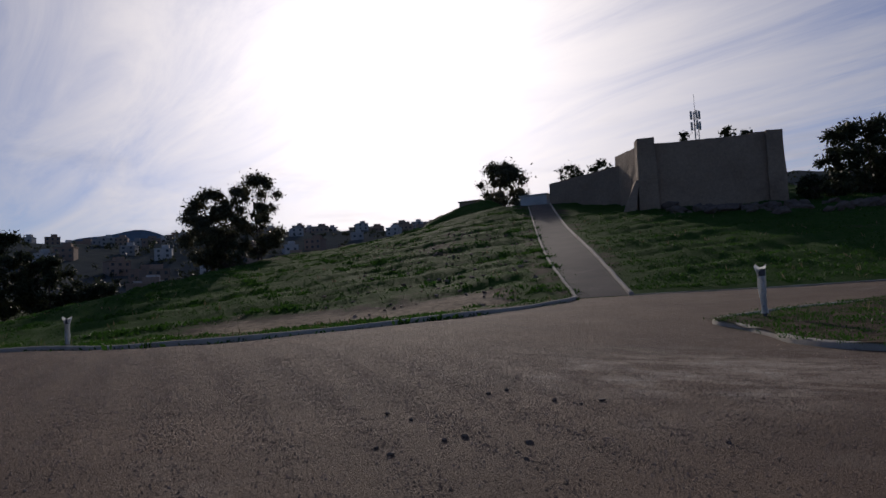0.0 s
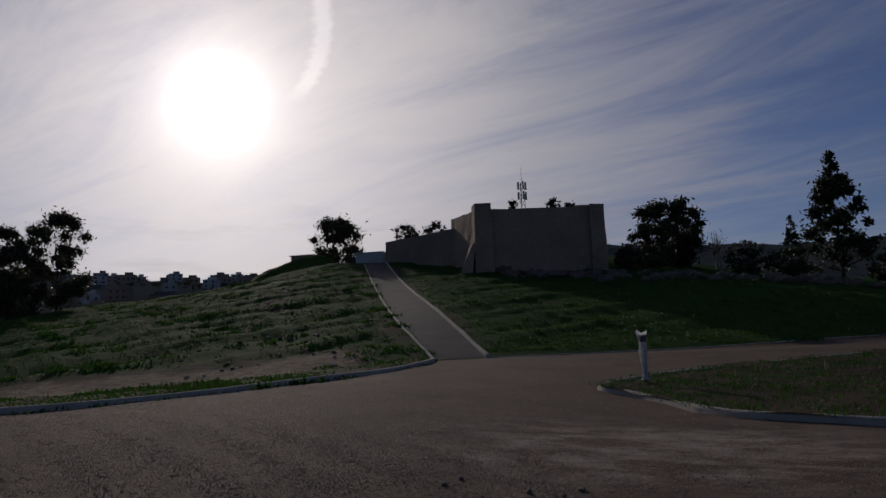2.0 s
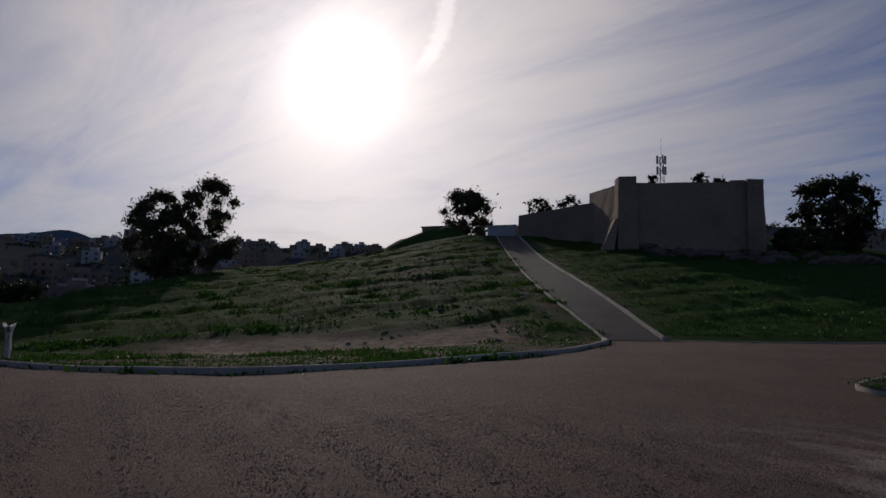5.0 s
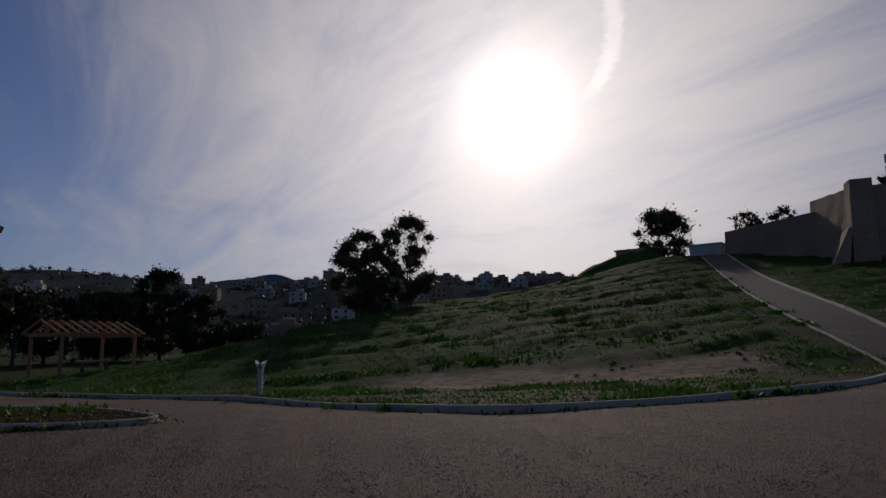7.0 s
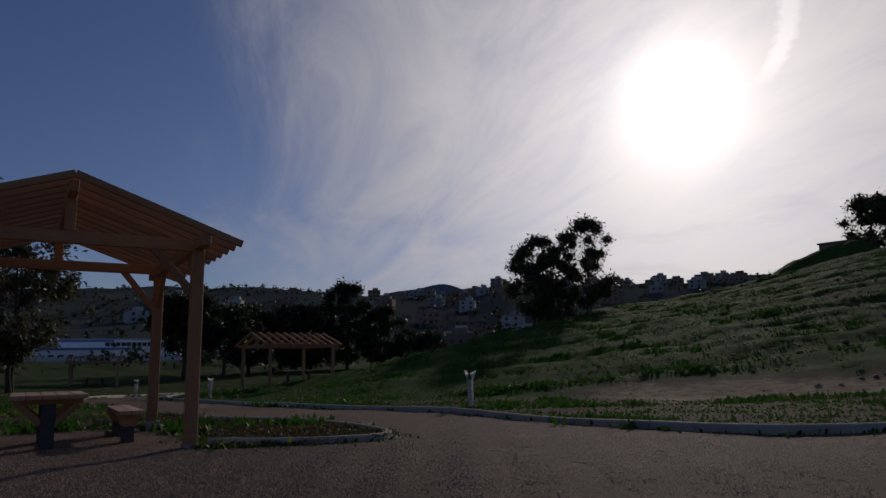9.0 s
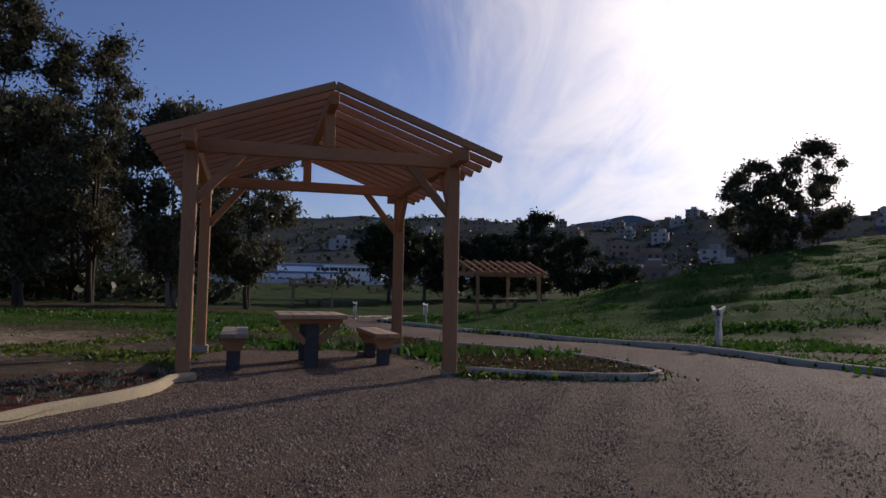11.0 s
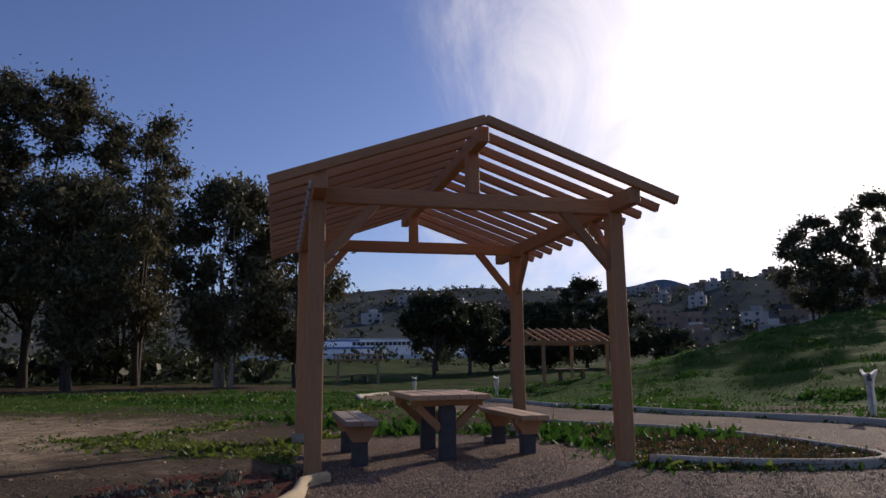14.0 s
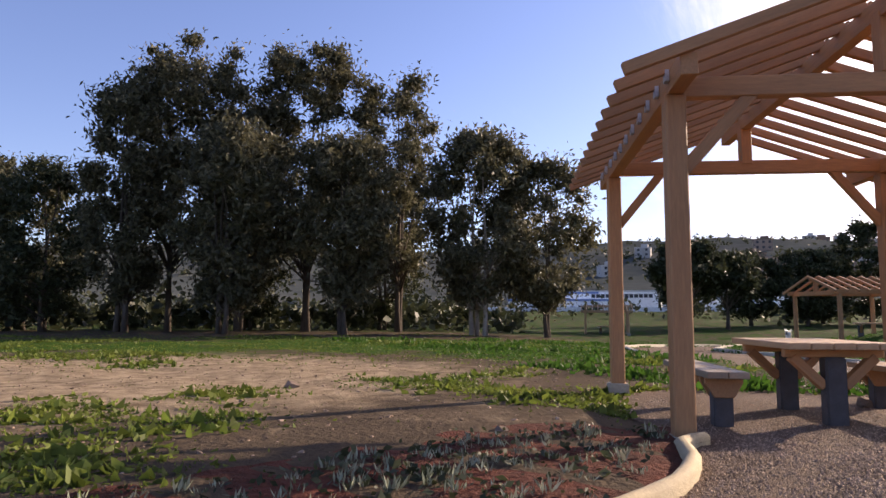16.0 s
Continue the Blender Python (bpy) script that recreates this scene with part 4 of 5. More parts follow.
# the pair on the flank of the hill
tree("hill_tree", -50.9, 56.8, 10.4, 3.5, "dark leafy tree on the flank of the hill", 81, 0.16, 20000, 0.20, 2, "leaf", "bark", 1.1, group="trees on the hill flank", z=4.3, n_clumps=36, gaps=0.4)
tree("hill_tree", -47.0, 60.6, 11.4, 3.9, "dark leafy tree with an open crown on the hill flank", 82, 0.20, 18000, 0.20, 2, "leaf", "bark", 1.05, group="trees on the hill flank", z=4.9, n_clumps=32, gaps=0.6)
tree("hill_bush", -48.6, 57.5, 4.2, 2.2, "dark bush under the hillside trees", 83, 0.05, 2500, 0.2, 2, "leaf_dark", "bark", 0.9, category="bush", z=4.6)
# on the crest and round the fort
tree("crest_tree", -30.6, 97.5, 9.1, 5.1, "rounded leafy tree on the crest behind the hut", 84, 0.05, 16000, 0.24, 2, "leaf", "bark", 1.2, z=12.0, n_clumps=46)
tree("fort_tree", -17.2, 89.2, 5.3, 1.8, "thin-leaved tree behind the low wall", 85, 0.3, 1500, 0.22, 1, "leaf_dark", "bark", 0.7, z=12.6)
tree("fort_tree", -13.6, 91.2, 5.8, 1.8, "thin-leaved tree behind the low wall", 86, 0.3, 1500, 0.22, 1, "leaf_dark", "bark", 0.7, z=12.6)
tree("fort_tree", 3.3, 85.6, 7.2, 1.1, "wind-bent slender tree behind the fort", 87, 0.6, 700, 0.22, 1, "leaf_dark", "bark", 0.5, z=12.0, lean=(-0.06, 0))
tree("fort_tree", 5.0, 85.8, 6.5, 1.1, "wind-bent slender tree behind the fort", 88, 0.6, 700, 0.22, 1, "leaf_dark", "bark", 0.5, z=12.0)
tree("fort_tree", -3.4, 98.0, 10.0, 1.2, "narrow tree below the mast", 89, 0.5, 900, 0.24, 1, "leaf_dark", "bark", 0.6, z=12.0)
tree("plateau_tree", 15.8, 80.2, 8.4, 4.6, "dark dense tree beside the fort", 90, 0.08, 14000, 0.28, 2, "leaf_dark", "bark", 1.15, z=8.3, n_clumps=34)
tree("bare_tree", 20.6, 79.5, 5.4, 1.6, "leafless grey shrub tree", 91, 0.4, 60, 0.1, 3, "leaf_dark", "bark_pale", 0.5, z=7.8)
tree("thin_conifer", 31.8, 91.7, 8.0, 1.6, "thin scraggly conifer on the plateau", 92, 0.15, 1500, 0.22, 1, "leaf_dark", "bark", 0.6, "cone", z=7.8)
tree("conifer", 30.2, 71.3, 12.4, 4.6, "tall dark ragged conifer", 93, 0.10, 12000, 0.24, 1, "leaf_dark", "bark", 0.95, "cone", z=6.2, n_clumps=48)
tree("conifer", 37.5, 70.0, 11.0, 4.2, "dark leaning conifer on the plateau", 94, 0.2, 6000, 0.24, 1, "leaf_dark", "bark", 0.95, "cone", z=6.0, lean=(0.12, 0))
for i, (x, y, h, r) in enumerate(((10.6, 72.5, 2.2, 1.6), (12.8, 74.0, 2.4, 1.8), (22.5, 74.0, 2.8, 2.4), (26.0, 73.0, 3.0, 2.4), (33.5, 68.5, 3.0, 2.6))):
    tree("bush", x, y, h, r, "low dark scrub bush by the fort", 100 + i, 0.05, 1600, 0.2, 2, "leaf_dark", "bark", 0.6, category="bush", group="scrub bushes on the plateau")
# umbrella pines and dark trees of the low field
PI = "dark pines beyond the field"
for i, (x, y, h, r, sh, low, nl) in enumerate(((-73.3, 27.2, 8.8, 3.4, "umbrella", 0.55, 4500), (-76.0, 32.5, 8.0, 3.0, "umbrella", 0.5, 3800), (-84.0, 39.0, 8.6, 4.4, "round", 0.15, 4500),
                                               (-82.0, 44.6, 8.8, 4.2, "round", 0.15, 4500), (-86.6, 55.2, 12.4, 4.8, "round", 0.12, 6000), (-83.4, 59.6, 9.0, 4.0, "round", 0.1, 4500),
                                               (-88.0, 50.0, 9.4, 4.4, "round", 0.12, 4500), (-90.0, 34.0, 8.0, 3.6, "umbrella", 0.4, 3500), (-80.0, 64.5, 5.0, 3.4, "round", 0.05, 3000),
                                               (-70.0, 58.0, 2.6, 2.0, "round", 0.05, 1800))):
    tree("pine", x, y, h, r, "dark spreading pine beyond the low field", 120 + i, low, int(nl * 2.6), 0.30, 1, "leaf_dark", "bark", 1.1, sh, trunk_r=0.24, group=PI, n_clumps=38)


# ---- mast behind the fort ----
def mast():
    t = thing("telecom_mast", Matrix.Translation((-2.9, 110.3, 13.0)), label="grey lattice telecom mast behind the fort", category="mast")
    h = 15.6
    for a in range(3):
        c, s = math.cos(a * 2.094), math.sin(a * 2.094)
        vs, fs = tube_arrays([(0.55 * c, 0.55 * s, 0), (0.32 * c, 0.32 * s, h - 1.4)], [0.07, 0.06], 6)
        raw("mast_leg", vs, fs, "steel", t)
    for i in range(12):
        z0, z1 = i * 1.15, (i + 1) * 1.15
        for a in range(3):
            b = (a + 1) % 3
            k0, k1 = 0.55 - 0.23 * z0 / h, 0.55 - 0.23 * z1 / h
            vs, fs = tube_arrays([(k0 * math.cos(a * 2.094), k0 * math.sin(a * 2.094), z0), (k1 * math.cos(b * 2.094), k1 * math.sin(b * 2.094), z1)], [0.035, 0.035], 5)
            raw("lattice_bar", vs, fs, "steel", t)
    for z in (h - 3.4, h - 1.7):
        for a in range(4):
            c, s = math.cos(a * 1.57 + 0.4), math.sin(a * 1.57 + 0.4)
            p = part("antenna_panel", box(bmesh.new(), -0.16, 0.16, -0.1, 0.1, -0.65, 0.65, 0.03), "whitewash", t)
            p.matrix_local = Matrix.Translation((0.62 * c, 0.62 * s, z)) @ Matrix.Rotation(a * 1.57 + 0.4, 4, "Z")
    vs, fs = tube_arrays([(0, 0, h - 1.5), (0, 0, h + 1.6)], [0.05, 0.025], 6)
    raw("whip_aerial", vs, fs, "steel", t)


mast()


# ---- distance ----
def far_hills():
    az = np.radians(np.linspace(-128, 62, 230))
    rr = np.concatenate([np.linspace(150, 640, 46), np.linspace(660, 900, 8)])
    A, R = np.meshgrid(az, rr, indexing="ij")
    deg = np.degrees(A)
    tanv = np.interp(deg, [-128, -95, -80, -62, -50, -45, -36, -28, -12, 2, 10, 22, 62], [0.085, 0.088, 0.092, 0.100, 0.086, 0.103, 0.100, 0.098, 0.11, 0.132, 0.118, 0.105, 0.10])
    crest = 1.1 + tanv * 560
    k = sstep((R - 165) / 395)
    Z = 2.0 + (crest - 2.0) * k * (1 - 0.25 * sstep((R - 600) / 300))
    X, Y = R * np.sin(A), R * np.cos(A)
    Z = Z + (wav(X, Y, 0.02, 3) * 2.2 + wav(X, Y, 0.05, 5) * 0.9) * k
    Z = np.where(R < 152, -1.0, Z)
    idx = np.arange(X.size).reshape(X.shape)
    f = np.stack([idx[:-1, :-1], idx[1:, :-1], idx[1:, 1:], idx[:-1, 1:]], -1).reshape(-1, 4)
    ob = raw("backdrop", np.stack([X.ravel(), Y.ravel(), Z.ravel()], 1), f, "far_hill_hazed", smooth=True)
    tagged(ob, "scrub-covered hills round the valley, haze painted into their colour", "hills", kind="structure")
    return ob


hills = far_hills()


def hill_z(x, y):
    r, a = math.hypot(x, y), math.degrees(math.atan2(x, y))
    tanv = float(np.interp(a, [-128, -95, -80, -62, -50, -45, -36, -28, -12, 2, 10, 22, 62], [0.085, 0.088, 0.092, 0.100, 0.086, 0.103, 0.100, 0.098, 0.11, 0.132, 0.118, 0.105, 0.10]))
    k = float(sstep((r - 165) / 395))
    return 2.0 + (1.1 + tanv * 560 - 2.0) * k * (1 - 0.25 * float(sstep((r - 600) / 300))) + (float(wav(x, y, 0.02, 3)) * 2.2 + float(wav(x, y, 0.05, 5)) * 0.9) * k


# the far mountain that closes the valley, blue from haze painted into its colour
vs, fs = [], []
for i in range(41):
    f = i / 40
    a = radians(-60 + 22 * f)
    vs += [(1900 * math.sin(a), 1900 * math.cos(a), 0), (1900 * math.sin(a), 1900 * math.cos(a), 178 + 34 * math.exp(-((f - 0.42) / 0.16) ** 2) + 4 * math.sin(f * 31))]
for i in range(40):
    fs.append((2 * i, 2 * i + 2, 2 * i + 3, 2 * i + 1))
tagged(raw("backdrop_mountain", vs, fs, "far_haze_blue"), "faint mountain at the end of the valley, haze painted as blue", "mountain", kind="structure")


def far_wood(name, n, seed, r0, r1, a0, a1, size, label):
    """Scrub and trees of the far slopes as loose leaf masses."""
    rng = np.random.default_rng(seed)
    cl = []
    while len(cl) < n:
        r, a = rng.uniform(r0, r1), radians(rng.uniform(a0, a1))
        x, y = r * math.sin(a), r * math.cos(a)
        if float(wav(x, y, 0.03, 9)) + rng.uniform(-0.8, 0.8) < 0.0:
            continue
        k = rng.uniform(0.9, 2.6)
        z = hill_z(x, y) if r > 152 else float(land(x, y))
        cl.append((x, y, z + k * 0.6, k))
    p, a, b = leaf_cloud(rng, cl, n * 22, size, 0.0)
    return tagged(quads_mesh(name, p, a, b * 2.0, "leaf_dark"), label, "woods", kind="stuff")


far_wood("far_woods", 2600, 5, 170, 590, -120, 35, 0.55, "dark scrub and trees scattered over the far slopes")
far_wood("grove_scrub", 420, 7, 60, 100, -132, -82, 0.36, "dark undergrowth behind the grove")
far_wood("near_scrub", 160, 6, 95, 150, -112, -58, 0.4, "brown scrub beyond the low field")


def house_proto(name, w, d, h, floors, wall, label):
    t = thing(name, label=label, category="house", group="houses on the far hillside")
    part("wall", box(bmesh.new(), -w / 2, w / 2, -d / 2, d / 2, -3, h, 0.06), wall, t)
    bm = bmesh.new()
    box(bm, -w / 2 - 0.2, w / 2 + 0.2, -d / 2 - 0.2, d / 2 + 0.2, h + 0.002, h + 0.35, 0.05)
    box(bm, -w * 0.1, w * 0.32, -d * 0.2, d * 0.3, h + 0.36, h + 2.2, 0.05)
    part("roof", bm, wall, t)
    k = max(2, int(w / 3))
    for fl in range(floors):
        for i in range(k):
            x = -w / 2 + w * (i + 0.5) / k
            z = h * (fl + 0.35) / floors
            p = part("window", box(bmesh.new(), -0.6, 0.6, -0.07, 0.05, 0, 1.2), "window_dark", t)
            p.matrix_local = Matrix.Translation((x, -d / 2, z))
    return t


protos = [house_proto("house", 8, 7, 4.8, 2, "house_pale", "flat-roofed white house on the far hillside"), house_proto("house", 12, 7, 4.6, 1, "house_ochre", "flat-roofed ochre house on the far hillside"),
          house_proto("house", 7, 7, 4.0, 1, "house_pale", "low white house on the far hillside"), house_proto("house", 9, 8, 5.6, 2, "house_ochre", "two-storey ochre house on the far hillside")]
rng = random.Random(12)
spots = []
for i in range(82):
    if i < 30:
        r, a = rng.uniform(500, 550), -60 + 34 * (i + rng.random() * 0.8) / 30
    elif i < 62:
        r, a = rng.uniform(230, 480), rng.uniform(-57, -27)
    elif i >= 74:
        r, a = rng.uniform(270, 520), rng.uniform(-58, -26)
    elif i < 70:
        r, a = rng.uniform(250, 420), rng.uniform(-78, -62)
    else:
        r, a = rng.uniform(210, 300), 4.0 + (i - 70) * 1.6
    spots.append((r * math.sin(radians(a)), r * math.cos(radians(a)), a))
for i, (x, y, a) in enumerate(spots):
    pr = protos[i % 4]
    m = Matrix.Translation((x, y, hill_z(x, y) - 0.3)) @ Matrix.Rotation(radians(-a + rng.uniform(-30, 30)), 4, "Z")
    if i < 4:
        pr.matrix_world = m
    else:
        copy_thing(pr, m)


def warehouse():
    a, b = Vector((-158, 31, 1.4)), Vector((-152, 53, 1.4))
    x = (b - a).normalized()
    y = Vector((0, 0, 1)).cross(x)
    m = Matrix((x, y, Vector((0, 0, 1)))).transposed().to_4x4()
    m.translation = a
    t = thing("warehouse", m, label="long low white building with blue trim", category="building")
    L = (b - a).length
    part("wall", box(bmesh.new(), 0, L, 0, 14, -2, 5.4, 0.05), "house_white", t)
    part("wall", box(bmesh.new(), -9, L * 0.62, -6, -0.01, -2, 3.2, 0.05), "house_white", t)
    part("blue_fascia", box(bmesh.new(), -9.1, L * 0.62 + 0.1, -6.15, -5.95, 3.22, 3.7), "house_blue", t)
    part("blue_fascia", box(bmesh.new(), -0.1, L * 0.45, -0.18, -0.02, 5.0, 5.42), "house_blue", t)
    part("roof", box(bmesh.new(), -0.2, L + 0.2, -0.1, 14.2, 5.42, 5.7, 0.05), "whitewash", t)
    for i in range(13):
        p = part("window", box(bmesh.new(), -0.42, 0.42, -0.08, 0.05, 0, 0.8), "window_dark", t)
        p.matrix_local = Matrix.Translation((L * 0.4 + i * 1.02 * L / 23, 0, 4.1))
    for i in range(11):
        p = part("door" if i % 4 == 3 else "window", box(bmesh.new(), -0.5, 0.5, -0.08, 0.05, 0, 1.9 if i % 4 == 3 else 0.9), "house_blue" if i % 4 == 3 else "window_dark", t)
        p.matrix_local = Matrix.Translation((-7.5 + i * 1.75, -6, 0.2 if i % 4 == 3 else 1.4))
    w = thing("boundary_wall", m, label="long white boundary wall in front of the building", category="wall")
    part("wall", box(bmesh.new(), -14, L + 34, -9.3, -9.0, -3, 1.9, 0.04), "house_white", w)
    part("wall", box(bmesh.new(), L + 1, L + 34, -1, 5, -2, 4.2, 0.04), "house_white", w)


warehouse()


# ---- loose rock below the fort, rubble and stones ----
def rocks(name, spots, material, label, kind="stuff"):
    """Uneven lumps of stone, joined."""
    rg = np.random.default_rng(len(spots))
    ph = (1 + 5 ** 0.5) / 2
    ico = np.array([(-1, ph, 0), (1, ph, 0), (-1, -ph, 0), (1, -ph, 0), (0, -1, ph), (0, 1, ph), (0, -1, -ph), (0, 1, -ph), (ph, 0, -1), (ph, 0, 1), (-ph, 0, -1), (-ph, 0, 1)]) / 1.9
    tri = np.array([(0, 11, 5), (0, 5, 1), (0, 1, 7), (0, 7, 10), (0, 10, 11), (1, 5, 9), (5, 11, 4), (11, 10, 2), (10, 7, 6), (7, 1, 8), (3, 9, 4), (3, 4, 2), (3, 2, 6), (3, 6, 8), (3, 8, 9), (4, 9, 5), (2, 4, 11), (6, 2, 10), (8, 6, 7), (9, 8, 1)])
    V, F = [], []
    for i, (x, y, z, r) in enumerate(spots):
        a = rg.uniform(0, 6.28)
        v = ico * rg.uniform(0.65, 1.25, (12, 1)) * np.array((1.15, 0.9, 0.65)) * r
        c, s = math.cos(a), math.sin(a)
        v = np.stack([v[:, 0] * c - v[:, 1] * s + x, v[:, 0] * s + v[:, 1] * c + y, v[:, 2] + z + 0.2 * r], 1)
        V.append(v)
        F.append(tri + 12 * i)
    return tagged(raw(name, np.concatenate(V), np.concatenate(F), material), label, "stones", kind=kind)


rg = np.random.default_rng(9)
sp = []
for i in range(150):
    x = rg.uniform(-2, 30)
    y = 63.5 + 0.12 * x + rg.normal() * 1.6
    sp.append((x, y, float(land(x, y)), rg.uniform(0.25, 0.85)))
rocks("rubble", sp, "rock", "weathered rubble and rock on the bank below the fort")
sp = []
for i in range(260):
    s, w = rg.uniform(0, 40), rg.normal() * 3.5 - 8
    x, y = P0[0] + PD[0] * s + PN[0] * w, P0[1] + PD[1] * s + PN[1] * w
    if abs(w) > 2.0:
        sp.append((x, y, float(land(x, y)) + 0.04, rg.uniform(0.05, 0.16)))
rocks("slope_stones", sp, "stone", "pale stones strewn over the worn slope")


def gravel():
    """Small stones of the yard, denser along the way walked and under the pergola."""
    n = 240000
    rng = np.random.default_rng(21)
    x = np.concatenate([rng.uniform(-16.5, 9, n // 4), rng.normal(-9.0, 2.6, n // 4), rng.normal(-9.5, 2.6, n // 4), rng.normal(3.5, 4.0, n // 4)])
    y = np.concatenate([rng.uniform(-3, 16, n // 4), rng.normal(3.2, 2.6, n // 4), rng.normal(3.0, 2.0, n // 4), rng.normal(6.0, 2.8, n // 4)])
    ok = inside(YARD, x, y) & (np.hypot(x + 0.5, y - 1) < 24)
    x, y = x[ok], y[ok]
    n = len(x)
    r = (0.005 + 0.011 * rng.random(n) ** 2.8) * np.where(x > -2, 0.9, 1.0)
    z = land(x, y) + 0.012 + 0.012 * wav(x, y, 1.3, 5)
    base = np.array([(1, 0, 0), (0, 1, 0), (-1, 0, 0), (0, -1, 0), (0, 0, 1.05)])
    a = rng.uniform(0, 6.28, n)
    v = base[None] * (rng.uniform(0.6, 1.35, (n, 5, 1)) * r[:, None, None])
    vx = v[:, :, 0] * np.cos(a)[:, None] - v[:, :, 1] * np.sin(a)[:, None]
    vy = v[:, :, 0] * np.sin(a)[:, None] + v[:, :, 1] * np.cos(a)[:, None]
    V = np.stack([vx + x[:, None], vy + y[:, None], v[:, :, 2] + (z - 0.001)[:, None]], 2).reshape(-1, 3)
    tri = np.array([(0, 1, 4), (1, 2, 4), (2, 3, 4), (3, 0, 4)])
    F = (tri[None] + 5 * np.arange(n)[:, None, None]).reshape(-1, 3)
    me = bpy.data.meshes.new("gravel_stones")
    me.vertices.add(len(V))
    me.vertices.foreach_set("co", V.astype(np.float32).ravel())
    me.loops.add(3 * len(F))
    me.loops.foreach_set("vertex_index", F.astype(np.int32).ravel())
    me.polygons.add(len(F))
    me.polygons.foreach_set("loop_start", np.arange(0, 3 * len(F), 3, dtype=np.int32))
    me.polygons.foreach_set("loop_total", np.full(len(F), 3, dtype=np.int32))
    me.materials.append(M["stone"])
    me.update(calc_edges=True)
    return tagged(new("gravel_stones", me), "loose brown and grey gravel stones on the yard", "gravel", kind="stuff")


gravel()
sp = []
for i in range(4500):
    x, y = rg.uniform(-26, -9.5), rg.uniform(-13, 3)
    if not inside(YARD, np.array(x), np.array(y)) and not inside(BED_L, np.array(x), np.array(y)):
        sp.append((x, y, float(land(x, y)) + float(bumps(x, y)) + 0.045, 0.009 + 0.03 * rg.random() ** 5))
rocks("earth_clods", sp, "stone", "small stones and clods on the trodden earth")
for x, y, r, lab in ((-14.6, 5.35, 0.14, "dark rough stone lying under the bench"), (-16.9, -2.24, 0.13, "brown clod of earth on bare ground"), (-12.6, 0.45, 0.09, "pale stone at the edge of the bed")):
    rocks("stone", [(x, y, float(land(x, y)) + 0.02, r)], "stone" if "brown" in lab else "rock", lab, kind="")


# ---- weeds and plants ----
def pebble(x, y, r, seed, label):
    """One worn pebble, half sunk in the grit."""
    g = random.Random(seed)
    bm = bmesh.new()
    bmesh.ops.create_icosphere(bm, subdivisions=2, radius=r)
    sx, sy, sz = g.uniform(0.9, 1.35), g.uniform(0.75, 1.0), g.uniform(0.55, 0.8)
    for v in bm.verts:
        k = 1 + 0.16 * math.sin(v.co.x / r * 2.3 + seed) * math.cos(v.co.y / r * 2.9 + seed * 2) + g.uniform(-0.04, 0.04)
        v.co = Vector((v.co.x * sx, v.co.y * sy, v.co.z * sz)) * k
    me = bpy.data.meshes.new("pebble")
    bm.to_mesh(me)
    bm.free()
    me.materials.append(M["rock"])
    ob = new("pebble", me)
    ob.matrix_world = pose(x, y, float(land(x, y)) + 0.012 + r * 0.3, 0, 0, g.uniform(0, 360))
    return tagged(ob, label, "pebble", group="loose pebbles on the yard")


for i, (x, y) in enumerate(((4.4, 5.4), (4.54, 6.98), (5.7, 6.9), (6.16, 4.95), (5.71, 4.39), (5.52, 5.52), (4.87, 4.63), (4.99, 4.8), (4.47, 4.16), (4.68, 4.04), (5.74, 5.41), (7.1, 5.47),
                            (5.56, 4.87), (4.25, 5.15), (4.43, 6.68), (5.54, 6.62), (3.91, 5.27), (5.23, 6.65))):
    pebble(x, y, 0.018 + 0.016 * ((i * 7) % 5) / 4, i, "small rounded brown pebble on the gravel yard")


def tufts(name, xs, ys, heights, blades, spread, material, label, seed, upright=0.9, wide=0.16, lift=0.0):
    """Tufts of narrow leaves standing on the ground."""
    rng = np.random.default_rng(seed)
    if material in ("weed", "weed_hill"):
        blades, heights = int(blades * 1.5), heights * (0.72 if material == "weed_hill" else 0.85)
        wide = wide * 0.85
    n = len(xs) * blades
    bx, by, bh = np.repeat(xs, blades), np.repeat(ys, blades), np.repeat(heights, blades)
    bx = bx + rng.normal(size=n) * spread
    by = by + rng.normal(size=n) * spread
    h = bh * rng.uniform(0.5, 1.15, n)
    d = rng.normal(size=(n, 3)) * np.array((1 - upright + 0.25, 1 - upright + 0.25, 0.1))
    d[:, 2] += upright
    d /= np.linalg.norm(d, axis=1, keepdims=True)
    side = np.cross(d, unit_rows(rng, n))
    side /= np.linalg.norm(side, axis=1, keepdims=True) + 1e-9
    z = land(bx, by) + bumps(bx, by) + lift
    c = np.stack([bx, by, z], 1) + d * (h * 0.5)[:, None]
    return tagged(quads_mesh(name, c, d * (h * 0.5)[:, None], side * (h * wide)[:, None], material), label, "plants", kind="stuff")


rng = np.random.default_rng(33)


def hill_points(n, s0, s1, w0, w1, thin=True):
    s, w = s0 + (s1 - s0) * rng.random(n) ** 1.5, rng.uniform(w0, w1, n)
    x, y = P0[0] + PD[0] * s + PN[0] * w, P0[1] + PD[1] * s + PN[1] * w
    worn = np.exp(-((w + 7.5 + 0.06 * s) / 3.6) ** 2) * (s > 0)
    strip = np.exp(-((s - 1.0 - 0.5 * np.sin(w * 0.9)) / 2.8) ** 2) * sstep((-w - 2.5) / 3) * sstep((w + 22) / 7)
    patch = wav(x, y, 0.35, 4) * 0.30 + wav(x, y, 1.1, 2) * 0.30
    ok = ~inside(YARD, x, y) & ~inside(RAMP, x, y) & (rng.random(n) > 0.6 * worn) & (rng.random(n) > 1.15 * strip) & (patch + rng.random(n) > 0.25)
    return x[ok], y[ok]


